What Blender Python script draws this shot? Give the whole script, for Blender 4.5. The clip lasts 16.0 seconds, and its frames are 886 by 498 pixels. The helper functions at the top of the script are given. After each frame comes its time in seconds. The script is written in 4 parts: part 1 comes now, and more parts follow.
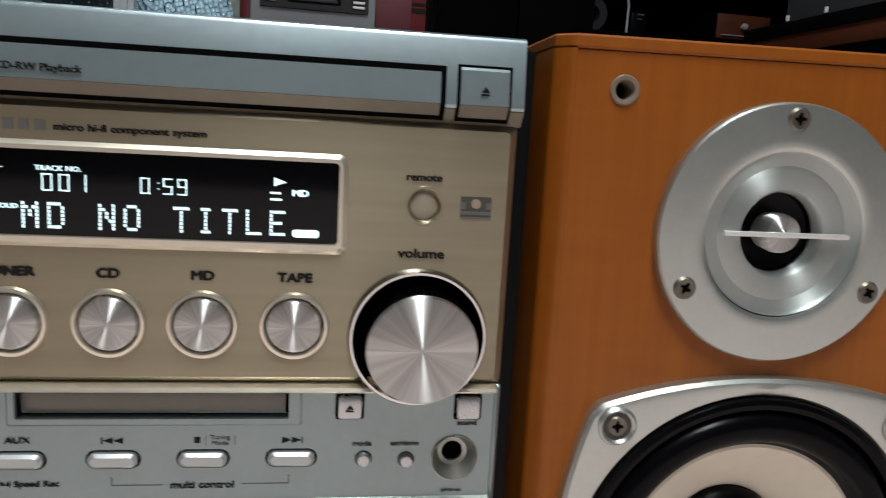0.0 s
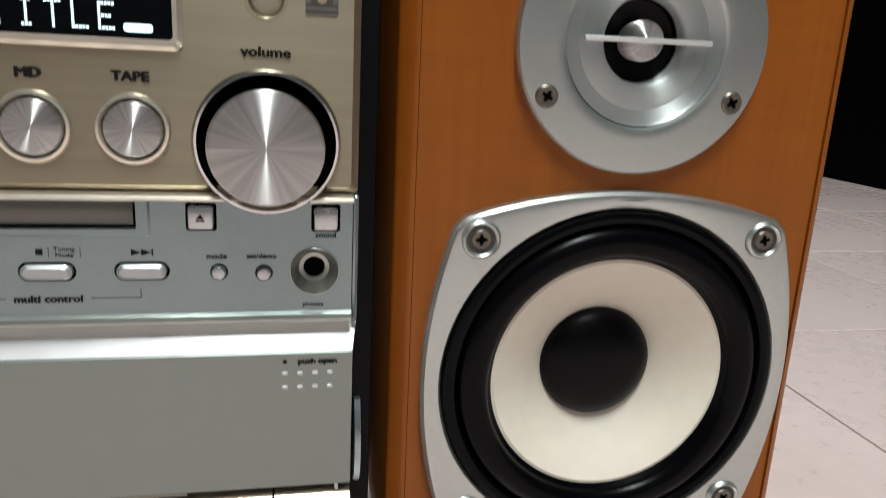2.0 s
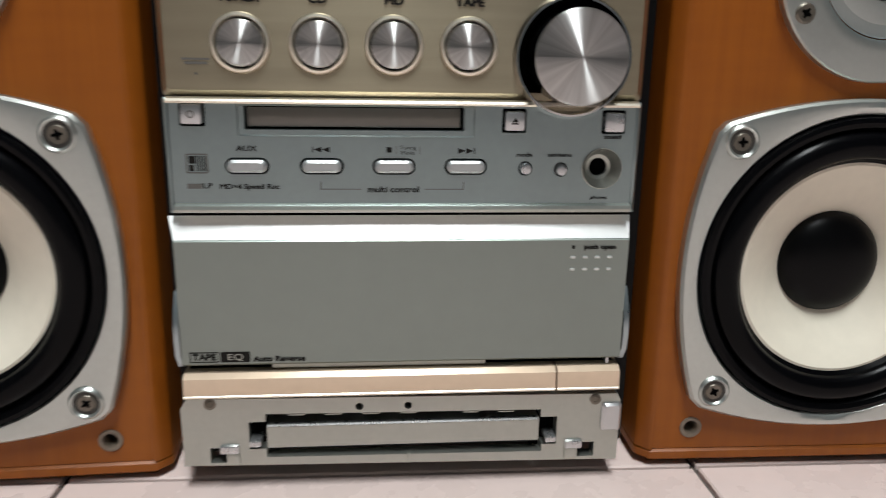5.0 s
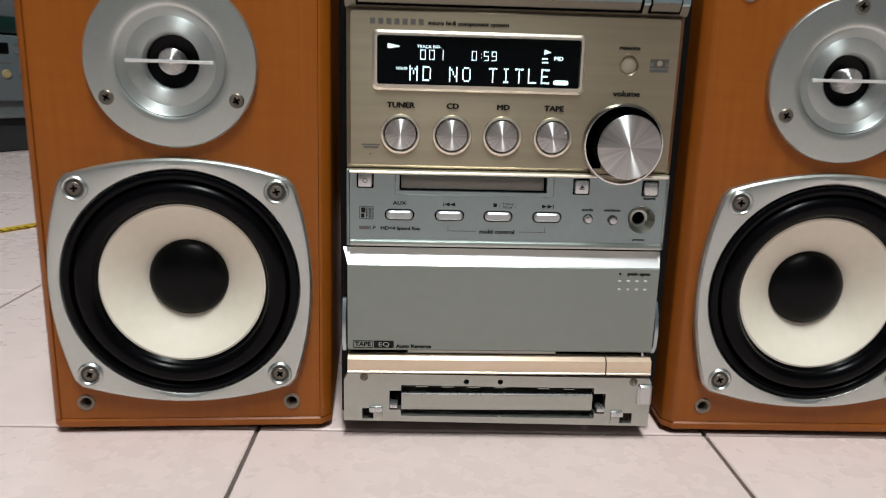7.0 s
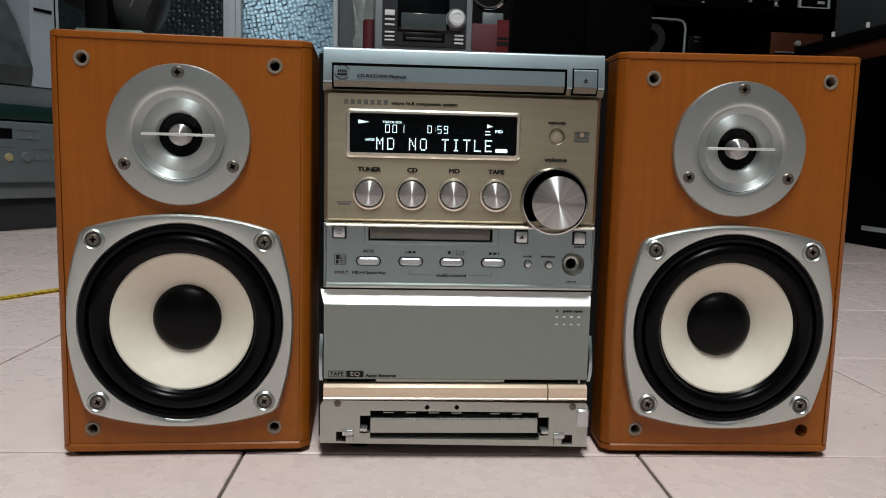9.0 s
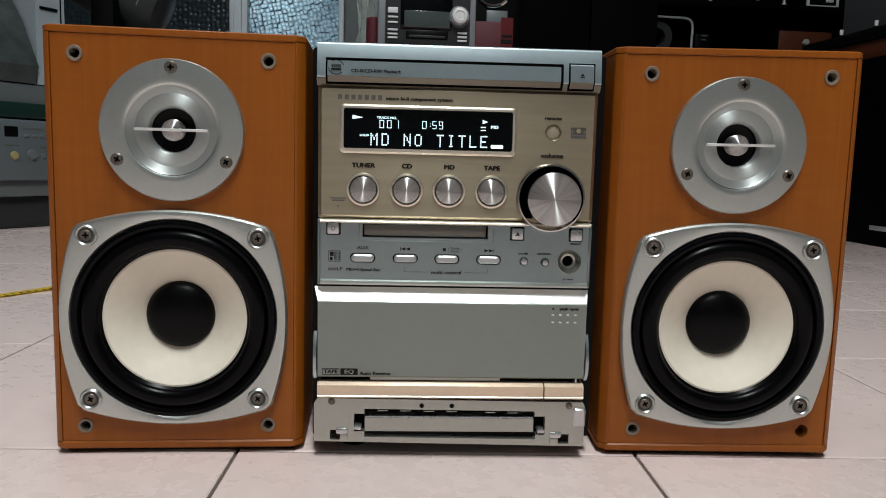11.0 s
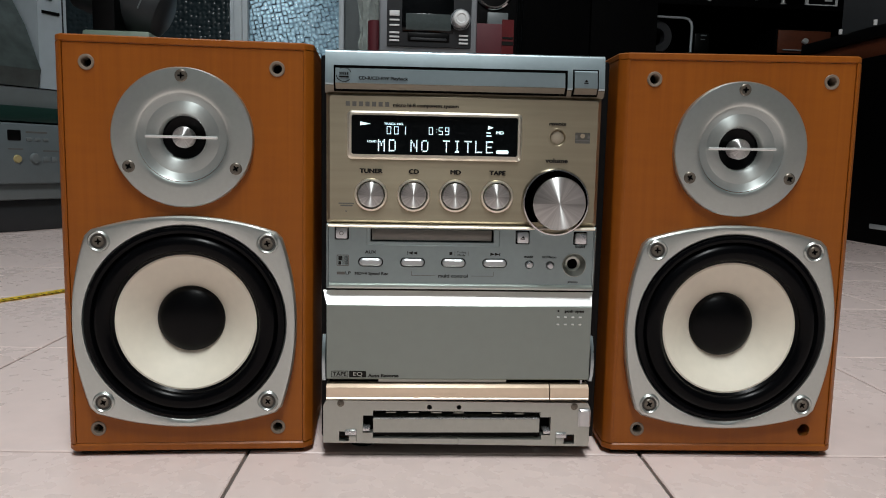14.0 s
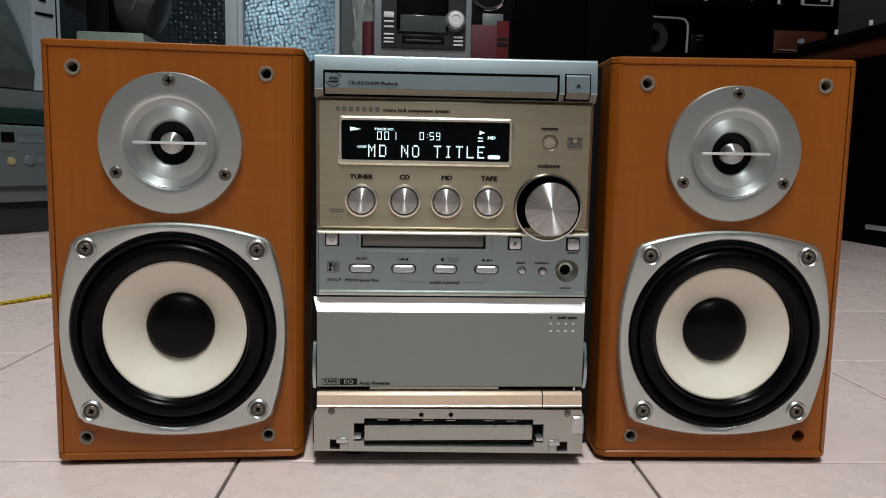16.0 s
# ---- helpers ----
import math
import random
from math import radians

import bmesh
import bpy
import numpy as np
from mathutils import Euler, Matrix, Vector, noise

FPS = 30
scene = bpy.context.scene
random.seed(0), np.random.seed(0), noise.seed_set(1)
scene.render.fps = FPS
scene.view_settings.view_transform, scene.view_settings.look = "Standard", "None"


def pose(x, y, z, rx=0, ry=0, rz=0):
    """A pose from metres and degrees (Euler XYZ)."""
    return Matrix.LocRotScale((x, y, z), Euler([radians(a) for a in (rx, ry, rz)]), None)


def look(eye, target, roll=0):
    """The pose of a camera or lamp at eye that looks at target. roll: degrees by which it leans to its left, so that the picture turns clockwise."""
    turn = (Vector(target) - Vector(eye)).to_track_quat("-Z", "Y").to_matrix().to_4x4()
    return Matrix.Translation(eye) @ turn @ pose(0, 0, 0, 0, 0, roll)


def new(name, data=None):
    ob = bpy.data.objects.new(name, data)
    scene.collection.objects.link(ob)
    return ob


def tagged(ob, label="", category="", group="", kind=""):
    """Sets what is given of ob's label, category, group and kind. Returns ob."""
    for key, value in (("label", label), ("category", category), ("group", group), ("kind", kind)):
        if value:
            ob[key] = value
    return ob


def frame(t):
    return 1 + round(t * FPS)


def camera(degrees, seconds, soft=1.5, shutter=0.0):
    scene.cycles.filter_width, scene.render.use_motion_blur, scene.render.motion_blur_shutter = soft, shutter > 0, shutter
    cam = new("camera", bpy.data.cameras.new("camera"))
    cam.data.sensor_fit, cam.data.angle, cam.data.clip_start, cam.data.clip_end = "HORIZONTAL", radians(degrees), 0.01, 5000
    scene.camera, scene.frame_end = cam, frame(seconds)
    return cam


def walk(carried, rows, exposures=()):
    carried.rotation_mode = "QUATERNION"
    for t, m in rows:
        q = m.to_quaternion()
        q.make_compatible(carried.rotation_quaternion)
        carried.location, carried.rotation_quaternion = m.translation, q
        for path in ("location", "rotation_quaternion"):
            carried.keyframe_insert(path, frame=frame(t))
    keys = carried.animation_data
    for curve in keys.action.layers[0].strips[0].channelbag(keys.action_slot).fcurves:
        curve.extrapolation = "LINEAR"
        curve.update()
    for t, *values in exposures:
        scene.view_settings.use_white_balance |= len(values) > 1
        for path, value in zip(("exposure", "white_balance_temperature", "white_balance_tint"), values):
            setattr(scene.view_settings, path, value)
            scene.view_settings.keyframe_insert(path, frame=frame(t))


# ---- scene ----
# ---- camera ----
cam = camera(62.30, 16.0, soft=1.0, shutter=0.5)
ROWS = [
    (0, (0.0291, -0.2093, 0.2225), (0.0886, 0.1814, 0.1612), 3.35),
    (0.5, (0.0441, -0.2089, 0.2170), (0.1164, 0.1798, 0.1561), 3.85),
    (1, (0.0546, -0.2094, 0.2115), (0.1346, 0.1774, 0.1483), 3.83),
    (1.5, (0.0595, -0.2117, 0.2034), (0.1398, 0.1705, 0.1170), 3.19),
    (2, (0.0608, -0.2168, 0.1873), (0.1429, 0.1625, 0.0903), 3.05),
    (2.5, (0.0602, -0.2241, 0.1634), (0.1431, 0.1562, 0.0712), 2.58),
    (3, (0.0606, -0.2334, 0.1463), (0.1404, 0.1474, 0.0535), 1.82),
    (3.5, (0.0522, -0.2374, 0.1382), (0.1277, 0.1438, 0.0435), 1.45),
    (4, (0.0425, -0.2379, 0.1403), (0.1111, 0.1458, 0.0503), 1.10),
    (4.5, (0.0111, -0.2409, 0.1457), (0.0771, 0.1432, 0.0560), 1.37),
    (5, (-0.0123, -0.2563, 0.1600), (0.0236, 0.1299, 0.0624), 1.12),
    (5.2, (-0.0221, -0.2606, 0.1675), (0.0127, 0.1229, 0.0591), 1.47),
    (7.3, (-0.0519, -0.4033, 0.1944), (-0.0347, -0.0121, 0.1126), 1.71),
    (7.5, (-0.0523, -0.4269, 0.1902), (-0.0315, -0.0331, 0.1233), 1.66),
    (8, (-0.0455, -0.4432, 0.1925), (-0.0200, -0.0476, 0.1389), 1.72),
    (8.5, (-0.0411, -0.4434, 0.1886), (-0.0155, -0.0474, 0.1385), 1.38),
    (9, (-0.0386, -0.4403, 0.1850), (-0.0145, -0.0438, 0.1382), 1.50),
    (9.2, (-0.0375, -0.4389, 0.1841), (-0.0156, -0.0424, 0.1361), 1.68),
    (11.3, (-0.0307, -0.4366, 0.1832), (-0.0106, -0.0399, 0.1360), 1.58),
    (11.5, (-0.0337, -0.4398, 0.1873), (-0.0125, -0.0434, 0.1380), 1.47),
    (12, (-0.0355, -0.4443, 0.1875), (-0.0148, -0.0478, 0.1386), 1.40),
    (12.5, (-0.0351, -0.4424, 0.1872), (-0.0152, -0.0458, 0.1393), 1.37),
    (13, (-0.0356, -0.4428, 0.1873), (-0.0155, -0.0461, 0.1399), 1.32),
    (13.5, (-0.0360, -0.4429, 0.1877), (-0.0137, -0.0463, 0.1406), 1.50),
    (14, (-0.0353, -0.4429, 0.1863), (-0.0152, -0.0462, 0.1390), 1.28),
    (14.5, (-0.0302, -0.4415, 0.1844), (-0.0057, -0.0445, 0.1421), 1.11),
    (15, (-0.0324, -0.4411, 0.1864), (-0.0103, -0.0438, 0.1462), 1.30),
    (15.5, (-0.0321, -0.4388, 0.1881), (-0.0114, -0.0419, 0.1422), 1.12),
    (16, (-0.0315, -0.4384, 0.1896), (-0.0100, -0.0418, 0.1423), 1.17),
]
walk(cam, [(t, look(eye, target, roll)) for t, eye, target, roll in ROWS],
     [(0, 0.0), (1, 0.0), (2, 0.1), (3, 0.18), (3.5, 0.1), (4.5, 0.0), (5.2, 0.0), (7.5, 0.1), (8, -0.13), (16, -0.14)])

# ---- world ----
LEAN = pose(0, 0, 0, 0.48, -0.20)  # the stereo leans forward a trace on its feet
BACK = pose(0, 0, 0, 0, 0, 2.6)  # the back of the room is turned a little against the hi-fi

world = bpy.data.worlds.new("room_world")
scene.world = world
world.use_nodes = True
world.node_tree.nodes["Background"].inputs[0].default_value = (0.75, 0.85, 1.0, 1)
world.node_tree.nodes["Background"].inputs[1].default_value = 0.04


def ceiling_lamp(x, y, z, sx, sy, watts, colour):
    data = bpy.data.lights.new("tube_or_fill_light", "AREA")
    data.shape, data.size, data.size_y, data.energy, data.color = "RECTANGLE", sx, sy, watts, colour
    ob = new("tube_or_fill_light", data)
    ob.matrix_world = pose(x, y, z)
    return ob


ceiling_lamp(0.02, -0.98, 2.36, 0.26, 1.30, 62, (0.955, 1.0, 1.005))
ceiling_lamp(-0.7, 1.2, 2.36, 0.22, 1.25, 11, (0.85, 0.96, 1.0))


# ---- materials ----
def nodes_of(name):
    m = bpy.data.materials.new(name)
    m.use_nodes = True
    t = m.node_tree
    return m, t, t.nodes["Principled BSDF"]


def mat(name, colour, rough=0.5, metal=0.0, vary=0.12, scale=60.0, stretch=(1, 1, 1), bump=0.0, bump_scale=None, spec=0.5, rough_vary=0.1, coat=0.0, aniso=0.0, axis="Y", per_piece=0.0):
    """A surface with colour variation at two scales, uneven gloss and fine relief."""
    m, t, b = nodes_of(name)
    n, l = t.nodes, t.links
    co = n.new("ShaderNodeTexCoord")
    mp = n.new("ShaderNodeMapping")
    mp.inputs["Scale"].default_value = stretch
    l.new(co.outputs["Object"], mp.inputs["Vector"])
    big, fine = n.new("ShaderNodeTexNoise"), n.new("ShaderNodeTexNoise")
    big.inputs["Scale"].default_value, big.inputs["Detail"].default_value = scale * 0.2, 3
    fine.inputs["Scale"].default_value, fine.inputs["Detail"].default_value = scale * 4, 6
    mix = n.new("ShaderNodeMath")
    mix.operation = "MULTIPLY_ADD"
    mix.inputs[1].default_value = 0.5
    half = n.new("ShaderNodeMath")
    half.operation = "MULTIPLY"
    half.inputs[1].default_value = 0.5
    for node in (big, fine):
        l.new(mp.outputs[0], node.inputs["Vector"])
    l.new(big.outputs["Fac"], half.inputs[0])
    l.new(fine.outputs["Fac"], mix.inputs[0])
    l.new(half.outputs[0], mix.inputs[2])
    ramp = n.new("ShaderNodeValToRGB")
    ramp.color_ramp.elements[0].position, ramp.color_ramp.elements[1].position = 0.3, 0.7
    ramp.color_ramp.elements[0].color = (*[c * (1 - vary) for c in colour], 1)
    ramp.color_ramp.elements[1].color = (*[min(1, c * (1 + vary)) for c in colour], 1)
    l.new(mix.outputs[0], ramp.inputs[0])
    out = ramp.outputs[0]
    if per_piece:
        info, hsv, rng = n.new("ShaderNodeObjectInfo"), n.new("ShaderNodeHueSaturation"), n.new("ShaderNodeMapRange")
        rng.inputs["To Min"].default_value, rng.inputs["To Max"].default_value = 1 - per_piece, 1 + per_piece
        l.new(info.outputs["Random"], rng.inputs["Value"])
        l.new(rng.outputs[0], hsv.inputs["Value"])
        l.new(out, hsv.inputs["Color"])
        out = hsv.outputs[0]
    l.new(out, b.inputs["Base Color"])
    rr = n.new("ShaderNodeMapRange")
    rr.inputs["To Min"].default_value, rr.inputs["To Max"].default_value = max(0.02, rough - rough_vary * 0.5), min(1, rough + rough_vary * 0.5)
    l.new(mix.outputs[0], rr.inputs["Value"])
    l.new(rr.outputs[0], b.inputs["Roughness"])
    b.inputs["Metallic"].default_value = metal
    b.inputs["Specular IOR Level"].default_value = spec
    b.inputs["Coat Weight"].default_value = coat
    if aniso:
        tg = n.new("ShaderNodeTangent")
        tg.direction_type, tg.axis = "RADIAL", axis
        b.inputs["Anisotropic"].default_value, b.inputs["Anisotropic Rotation"].default_value = aniso, 0.25
        l.new(tg.outputs[0], b.inputs["Tangent"])
    if bump:
        bn, bt = n.new("ShaderNodeBump"), n.new("ShaderNodeTexNoise")
        bt.inputs["Scale"].default_value, bt.inputs["Detail"].default_value = bump_scale or scale * 6, 4
        l.new(mp.outputs[0], bt.inputs["Vector"])
        l.new(bt.outputs["Fac"], bn.inputs["Height"])
        bn.inputs["Strength"].default_value, bn.inputs["Distance"].default_value = bump, 0.0006
        l.new(bn.outputs[0], b.inputs["Normal"])
    return m


def wood_mat(name, light, dark, rough=0.42):
    """Cherry-coloured vinyl veneer: upright grain with thin darker lines and small cross flecks."""
    m, t, b = nodes_of(name)
    n, l = t.nodes, t.links
    co, mp, mp2 = n.new("ShaderNodeTexCoord"), n.new("ShaderNodeMapping"), n.new("ShaderNodeMapping")
    mp.inputs["Scale"].default_value = (1.0, 1.0, 0.035)
    mp2.inputs["Scale"].default_value = (0.22, 1.0, 1.3)
    for k in (mp, mp2):
        l.new(co.outputs["Object"], k.inputs["Vector"])
    a, c, d = n.new("ShaderNodeTexNoise"), n.new("ShaderNodeTexNoise"), n.new("ShaderNodeTexNoise")
    a.inputs["Scale"].default_value, a.inputs["Detail"].default_value, a.inputs["Distortion"].default_value = 260, 8, 0.6
    c.inputs["Scale"].default_value, c.inputs["Detail"].default_value = 22, 3
    d.inputs["Scale"].default_value, d.inputs["Detail"].default_value = 140, 4
    l.new(mp.outputs[0], a.inputs["Vector"])
    l.new(mp.outputs[0], c.inputs["Vector"])
    l.new(mp2.outputs[0], d.inputs["Vector"])
    s1, s2 = n.new("ShaderNodeMath"), n.new("ShaderNodeMath")
    s1.operation = s2.operation = "MULTIPLY_ADD"
    s1.inputs[1].default_value, s2.inputs[1].default_value = 0.44, 0.24
    l.new(a.outputs["Fac"], s1.inputs[0])
    half = n.new("ShaderNodeMath")
    half.operation = "MULTIPLY"
    half.inputs[1].default_value = 0.42
    l.new(c.outputs["Fac"], half.inputs[0])
    l.new(half.outputs[0], s1.inputs[2])
    l.new(d.outputs["Fac"], s2.inputs[0])
    l.new(s1.outputs[0], s2.inputs[2])
    ramp = n.new("ShaderNodeValToRGB")
    ramp.color_ramp.elements[0].position, ramp.color_ramp.elements[1].position = 0.30, 0.72
    ramp.color_ramp.elements[0].color, ramp.color_ramp.elements[1].color = (*dark, 1), (*light, 1)
    l.new(s2.outputs[0], ramp.inputs[0])
    l.new(ramp.outputs[0], b.inputs["Base Color"])
    b.inputs["Roughness"].default_value, b.inputs["Specular IOR Level"].default_value = rough, 0.36
    bn = n.new("ShaderNodeBump")
    bn.inputs["Strength"].default_value, bn.inputs["Distance"].default_value = 0.12, 0.0004
    l.new(s2.outputs[0], bn.inputs["Height"])
    l.new(bn.outputs[0], b.inputs["Normal"])
    return m


def glow_mat(name, colour, strength):
    m, t, b = nodes_of(name)
    b.inputs["Base Color"].default_value = (*colour, 1)
    b.inputs["Emission Color"].default_value = (*colour, 1)
    b.inputs["Emission Strength"].default_value = strength
    return m


WOOD = wood_mat("cherry_veneer", (0.330, 0.093, 0.0062), (0.225, 0.056, 0.0034))
WOOD_HOLE = mat("raw_wood", (0.55, 0.33, 0.14), 0.7)
SILVER = mat("silver_plastic", (0.43, 0.495, 0.515), 0.29, 0.93, 0.05, 90, bump=0.04)
SILVER_WARM = mat("satin_silver_plastic", (0.47, 0.485, 0.445), 0.36, 0.85, 0.05, 90, bump=0.05)
SILVER_SPK = mat("painted_silver", (0.575, 0.61, 0.583), 0.35, 0.92, 0.05, 120, bump=0.05, bump_scale=1500)
GOLD = mat("champagne_brushed", (0.345, 0.303, 0.218), 0.36, 0.95, 0.13, 60, (0.06, 1, 1), bump=0.05, bump_scale=700, aniso=0.75, axis="Z")
GOLD_SHADED = mat("champagne_shaded", (0.17, 0.15, 0.115), 0.34, 0.6, 0.06)
GOLD_SATIN = mat("champagne_satin", (0.40, 0.33, 0.24), 0.55, 0.6, 0.05)
HEAD = mat("pale_silver_plastic", (0.385, 0.465, 0.495), 0.33, 0.8, 0.04, 90, bump=0.03)
SILVER_SLOT = mat("teal_silver_plastic", (0.30, 0.365, 0.37), 0.31, 0.9, 0.05, 90, bump=0.04)
PILL = mat("satin_button", (0.50, 0.525, 0.53), 0.4, 0.7, 0.03)
HORN = mat("turned_silver", (0.52, 0.56, 0.545), 0.50, 0.85, 0.04, 160, aniso=0.85)
MARK_GREY = mat("faint_print", (0.075, 0.07, 0.06), 0.6, spec=0.2)
GOLD_BRIGHT = mat("champagne_polished", (0.90, 0.83, 0.70), 0.34, 0.9, 0.04)
PINK = mat("champagne_strip", (0.80, 0.63, 0.47), 0.24, 0.35, 0.05)
CHROME = mat("chrome", (0.82, 0.82, 0.82), 0.08, 1.0, 0.03)
WELL_CHROME = mat("well_darkened_chrome", (0.16, 0.16, 0.165), 0.16, 1.0, 0.05)
SPUN = mat("spun_metal", (0.76, 0.755, 0.75), 0.42, 1.0, 0.04, 200, aniso=1.0)
sn, sl = SPUN.node_tree.nodes, SPUN.node_tree.links  # streaks of sheen painted into the colour, running out from the middle
sco, sxyz, sat, sno, sra = sn.new("ShaderNodeTexCoord"), sn.new("ShaderNodeSeparateXYZ"), sn.new("ShaderNodeMath"), sn.new("ShaderNodeTexNoise"), sn.new("ShaderNodeValToRGB")
sl.new(sco.outputs["Generated"], sxyz.inputs[0])
half_out = []
for axis_name in ("X", "Z"):
    sub = sn.new("ShaderNodeMath")
    sub.operation, sub.inputs[1].default_value = "SUBTRACT", 0.5
    sl.new(sxyz.outputs[axis_name], sub.inputs[0])
    half_out.append(sub.outputs[0])
sat.operation = "ARCTAN2"
sl.new(half_out[1], sat.inputs[0])
sl.new(half_out[0], sat.inputs[1])
sno.noise_dimensions, sno.inputs["Scale"].default_value, sno.inputs["Detail"].default_value = "1D", 4.0, 5
sl.new(sat.outputs[0], sno.inputs["W"])
sra.color_ramp.elements[0].position, sra.color_ramp.elements[1].position = 0.36, 0.64
sra.color_ramp.elements[0].color, sra.color_ramp.elements[1].color = (0.56, 0.56, 0.55, 1), (0.74, 0.74, 0.73, 1)
sl.new(sno.outputs["Fac"], sra.inputs[0])
sl.new(sra.outputs[0], sn["Principled BSDF"].inputs["Base Color"])
BRIGHT = mat("bright_button", (0.60, 0.61, 0.62), 0.28, 0.85, 0.03)
BLACK = mat("black_plastic", (0.002, 0.002, 0.0023), 0.4, 0.0, 0.2, spec=0.15)
DARK_GAP = mat("black_recess", (0.0015, 0.0015, 0.0015), 0.9, 0.0, 0.2, spec=0.05)
DARK_METAL = mat("dark_sheet_metal", (0.003, 0.003, 0.0033), 0.5, 0.0, spec=0.12)
RUBBER = mat("black_rubber", (0.0014, 0.0015, 0.002), 0.24, 0.0, 0.2, 80, spec=0.11)
CAP = mat("black_dust_cap", (0.0014, 0.0015, 0.002), 0.34, 0.0, 0.2, 90, spec=0.14)
CONE = mat("cream_paper_cone", (0.83, 0.775, 0.65), 0.6, 0.0, 0.05, 40, bump=0.06)
INK = mat("dark_print", (0.012, 0.011, 0.010), 0.6, spec=0.15)
INK_GREY = mat("grey_print", (0.13, 0.125, 0.115), 0.6, spec=0.2)
SCREEN = mat("black_display_glass", (0.0015, 0.002, 0.0025), 0.05, 0.0, 0.1, spec=0.3)
SEG = glow_mat("display_glow", (0.74, 0.95, 1.0), 0.95)
SCREW = mat("zinc_screw", (0.20, 0.18, 0.15), 0.42, 0.9, 0.2)
SOCKET = mat("grey_socket", (0.21, 0.165, 0.125), 0.45, 0.0, 0.08)
SMOKED = mat("smoked_flap", (0.20, 0.19, 0.17), 0.2, 0.3, 0.06)
SENSOR = mat("sensor_window", (0.33, 0.285, 0.215), 0.4, 0.1)
TILE = mat("pink_floor_tile", (0.79, 0.645, 0.605), 0.28, 0.0, 0.07, 16, bump=0.05, bump_scale=45, per_piece=0.025, rough_vary=0.14)
GROUT = mat("dark_grout", (0.12, 0.10, 0.09), 0.9, 0.0, 0.2)
WALL = mat("unseen_wall_grey", (0.09, 0.098, 0.10), 0.8, 0.0, 0.05, 6, bump=0.1, bump_scale=200)
CEIL = mat("unseen_ceiling_grey", (0.34, 0.345, 0.345), 0.85, 0.0, 0.03, 4)
CREAM_KEY = mat("cream_key", (0.42, 0.34, 0.16), 0.5)
YELLOW = mat("yellow_tape", (0.80, 0.60, 0.05), 0.5, 0.0, 0.12, 40)
ALU = mat("aluminium_frame", (0.62, 0.67, 0.70), 0.35, 0.6, 0.05)
WHITE_ALU = mat("white_coated_aluminium", (0.72, 0.78, 0.82), 0.4, 0.0, 0.04)
GREY = mat("grey_casing", (0.16, 0.18, 0.185), 0.4, 0.1, 0.08, 12)
PALE_GREY = mat("pale_grey_casing", (0.15, 0.178, 0.19), 0.4, 0.1, 0.06, 12)
TOWER = mat("bluish_grey_casing", (0.42, 0.48, 0.52), 0.4, 0.1, 0.06, 12)
MID_GREY = mat("dark_grey_casing", (0.035, 0.037, 0.04), 0.4, 0.0, 0.1, 12, spec=0.3)
GREEN_GLASS = mat("green_smoked_window", (0.015, 0.04, 0.033), 0.15, 0.0, 0.1)
RED = mat("red_card", (0.11, 0.012, 0.020), 0.6, 0.0, 0.15, 20)
BROWN = mat("reddish_brown_wood", (0.12, 0.031, 0.012), 0.45, 0.0, 0.25, 20, (1, 1, 6))
WHITE = mat("white_plastic", (0.75, 0.76, 0.76), 0.4, 0.0, 0.04)
BLACK_WOOD = mat("black_ash_panel", (0.0014, 0.0014, 0.0016), 0.55, 0.0, 0.3, 20, (1, 1, 0.1), spec=0.03)
PEBBLED, pt, pb = nodes_of("pebbled_window_glass")
pb.inputs["Base Color"].default_value = (0.86, 0.94, 0.97, 1)
pb.inputs["Transmission Weight"].default_value, pb.inputs["Roughness"].default_value, pb.inputs["IOR"].default_value = 1, 0.06, 1.4
pco, pv, pbump = pt.nodes.new("ShaderNodeTexCoord"), pt.nodes.new("ShaderNodeTexVoronoi"), pt.nodes.new("ShaderNodeBump")
pv.feature, pv.inputs["Smoothness"].default_value = "SMOOTH_F1", 0.35
pv.inputs["Scale"].default_value, pv.inputs["Randomness"].default_value = 64, 0.5
pbump.inputs["Strength"].default_value, pbump.inputs["Distance"].default_value = 1.0, 0.016
pmap, pglint = pt.nodes.new("ShaderNodeMapping"), pt.nodes.new("ShaderNodeValToRGB")
pmap.inputs["Rotation"].default_value = (0, radians(12), 0)
pt.links.new(pco.outputs["Object"], pmap.inputs["Vector"])
pt.links.new(pmap.outputs[0], pv.inputs["Vector"])
pglint.color_ramp.elements[0].position, pglint.color_ramp.elements[1].position = 0.10, 0.70
pglint.color_ramp.elements[0].color, pglint.color_ramp.elements[1].color = (0.97, 1.0, 1.0, 1), (0.40, 0.47, 0.52, 1)
pt.links.new(pv.outputs["Distance"], pglint.inputs[0])
pt.links.new(pglint.outputs[0], pb.inputs["Base Color"])
psq = pt.nodes.new("ShaderNodeMath")
psq.operation, psq.inputs[1].default_value = "POWER", 2.0
pt.links.new(pv.outputs["Distance"], psq.inputs[0])
pt.links.new(psq.outputs[0], pbump.inputs["Height"])
pt.links.new(pbump.outputs[0], pb.inputs["Normal"])
OUTSIDE = glow_mat("outside_light", (0.30, 0.45, 0.52), 1.15)
spots, ramp = OUTSIDE.node_tree.nodes.new("ShaderNodeTexNoise"), OUTSIDE.node_tree.nodes.new("ShaderNodeValToRGB")
spots.inputs["Scale"].default_value = 5.0
ramp.color_ramp.elements[0].position, ramp.color_ramp.elements[1].position = 0.44, 0.72
ramp.color_ramp.elements[0].color, ramp.color_ramp.elements[1].color = (0.02, 0.04, 0.06, 1), (0.62, 0.84, 0.95, 1)
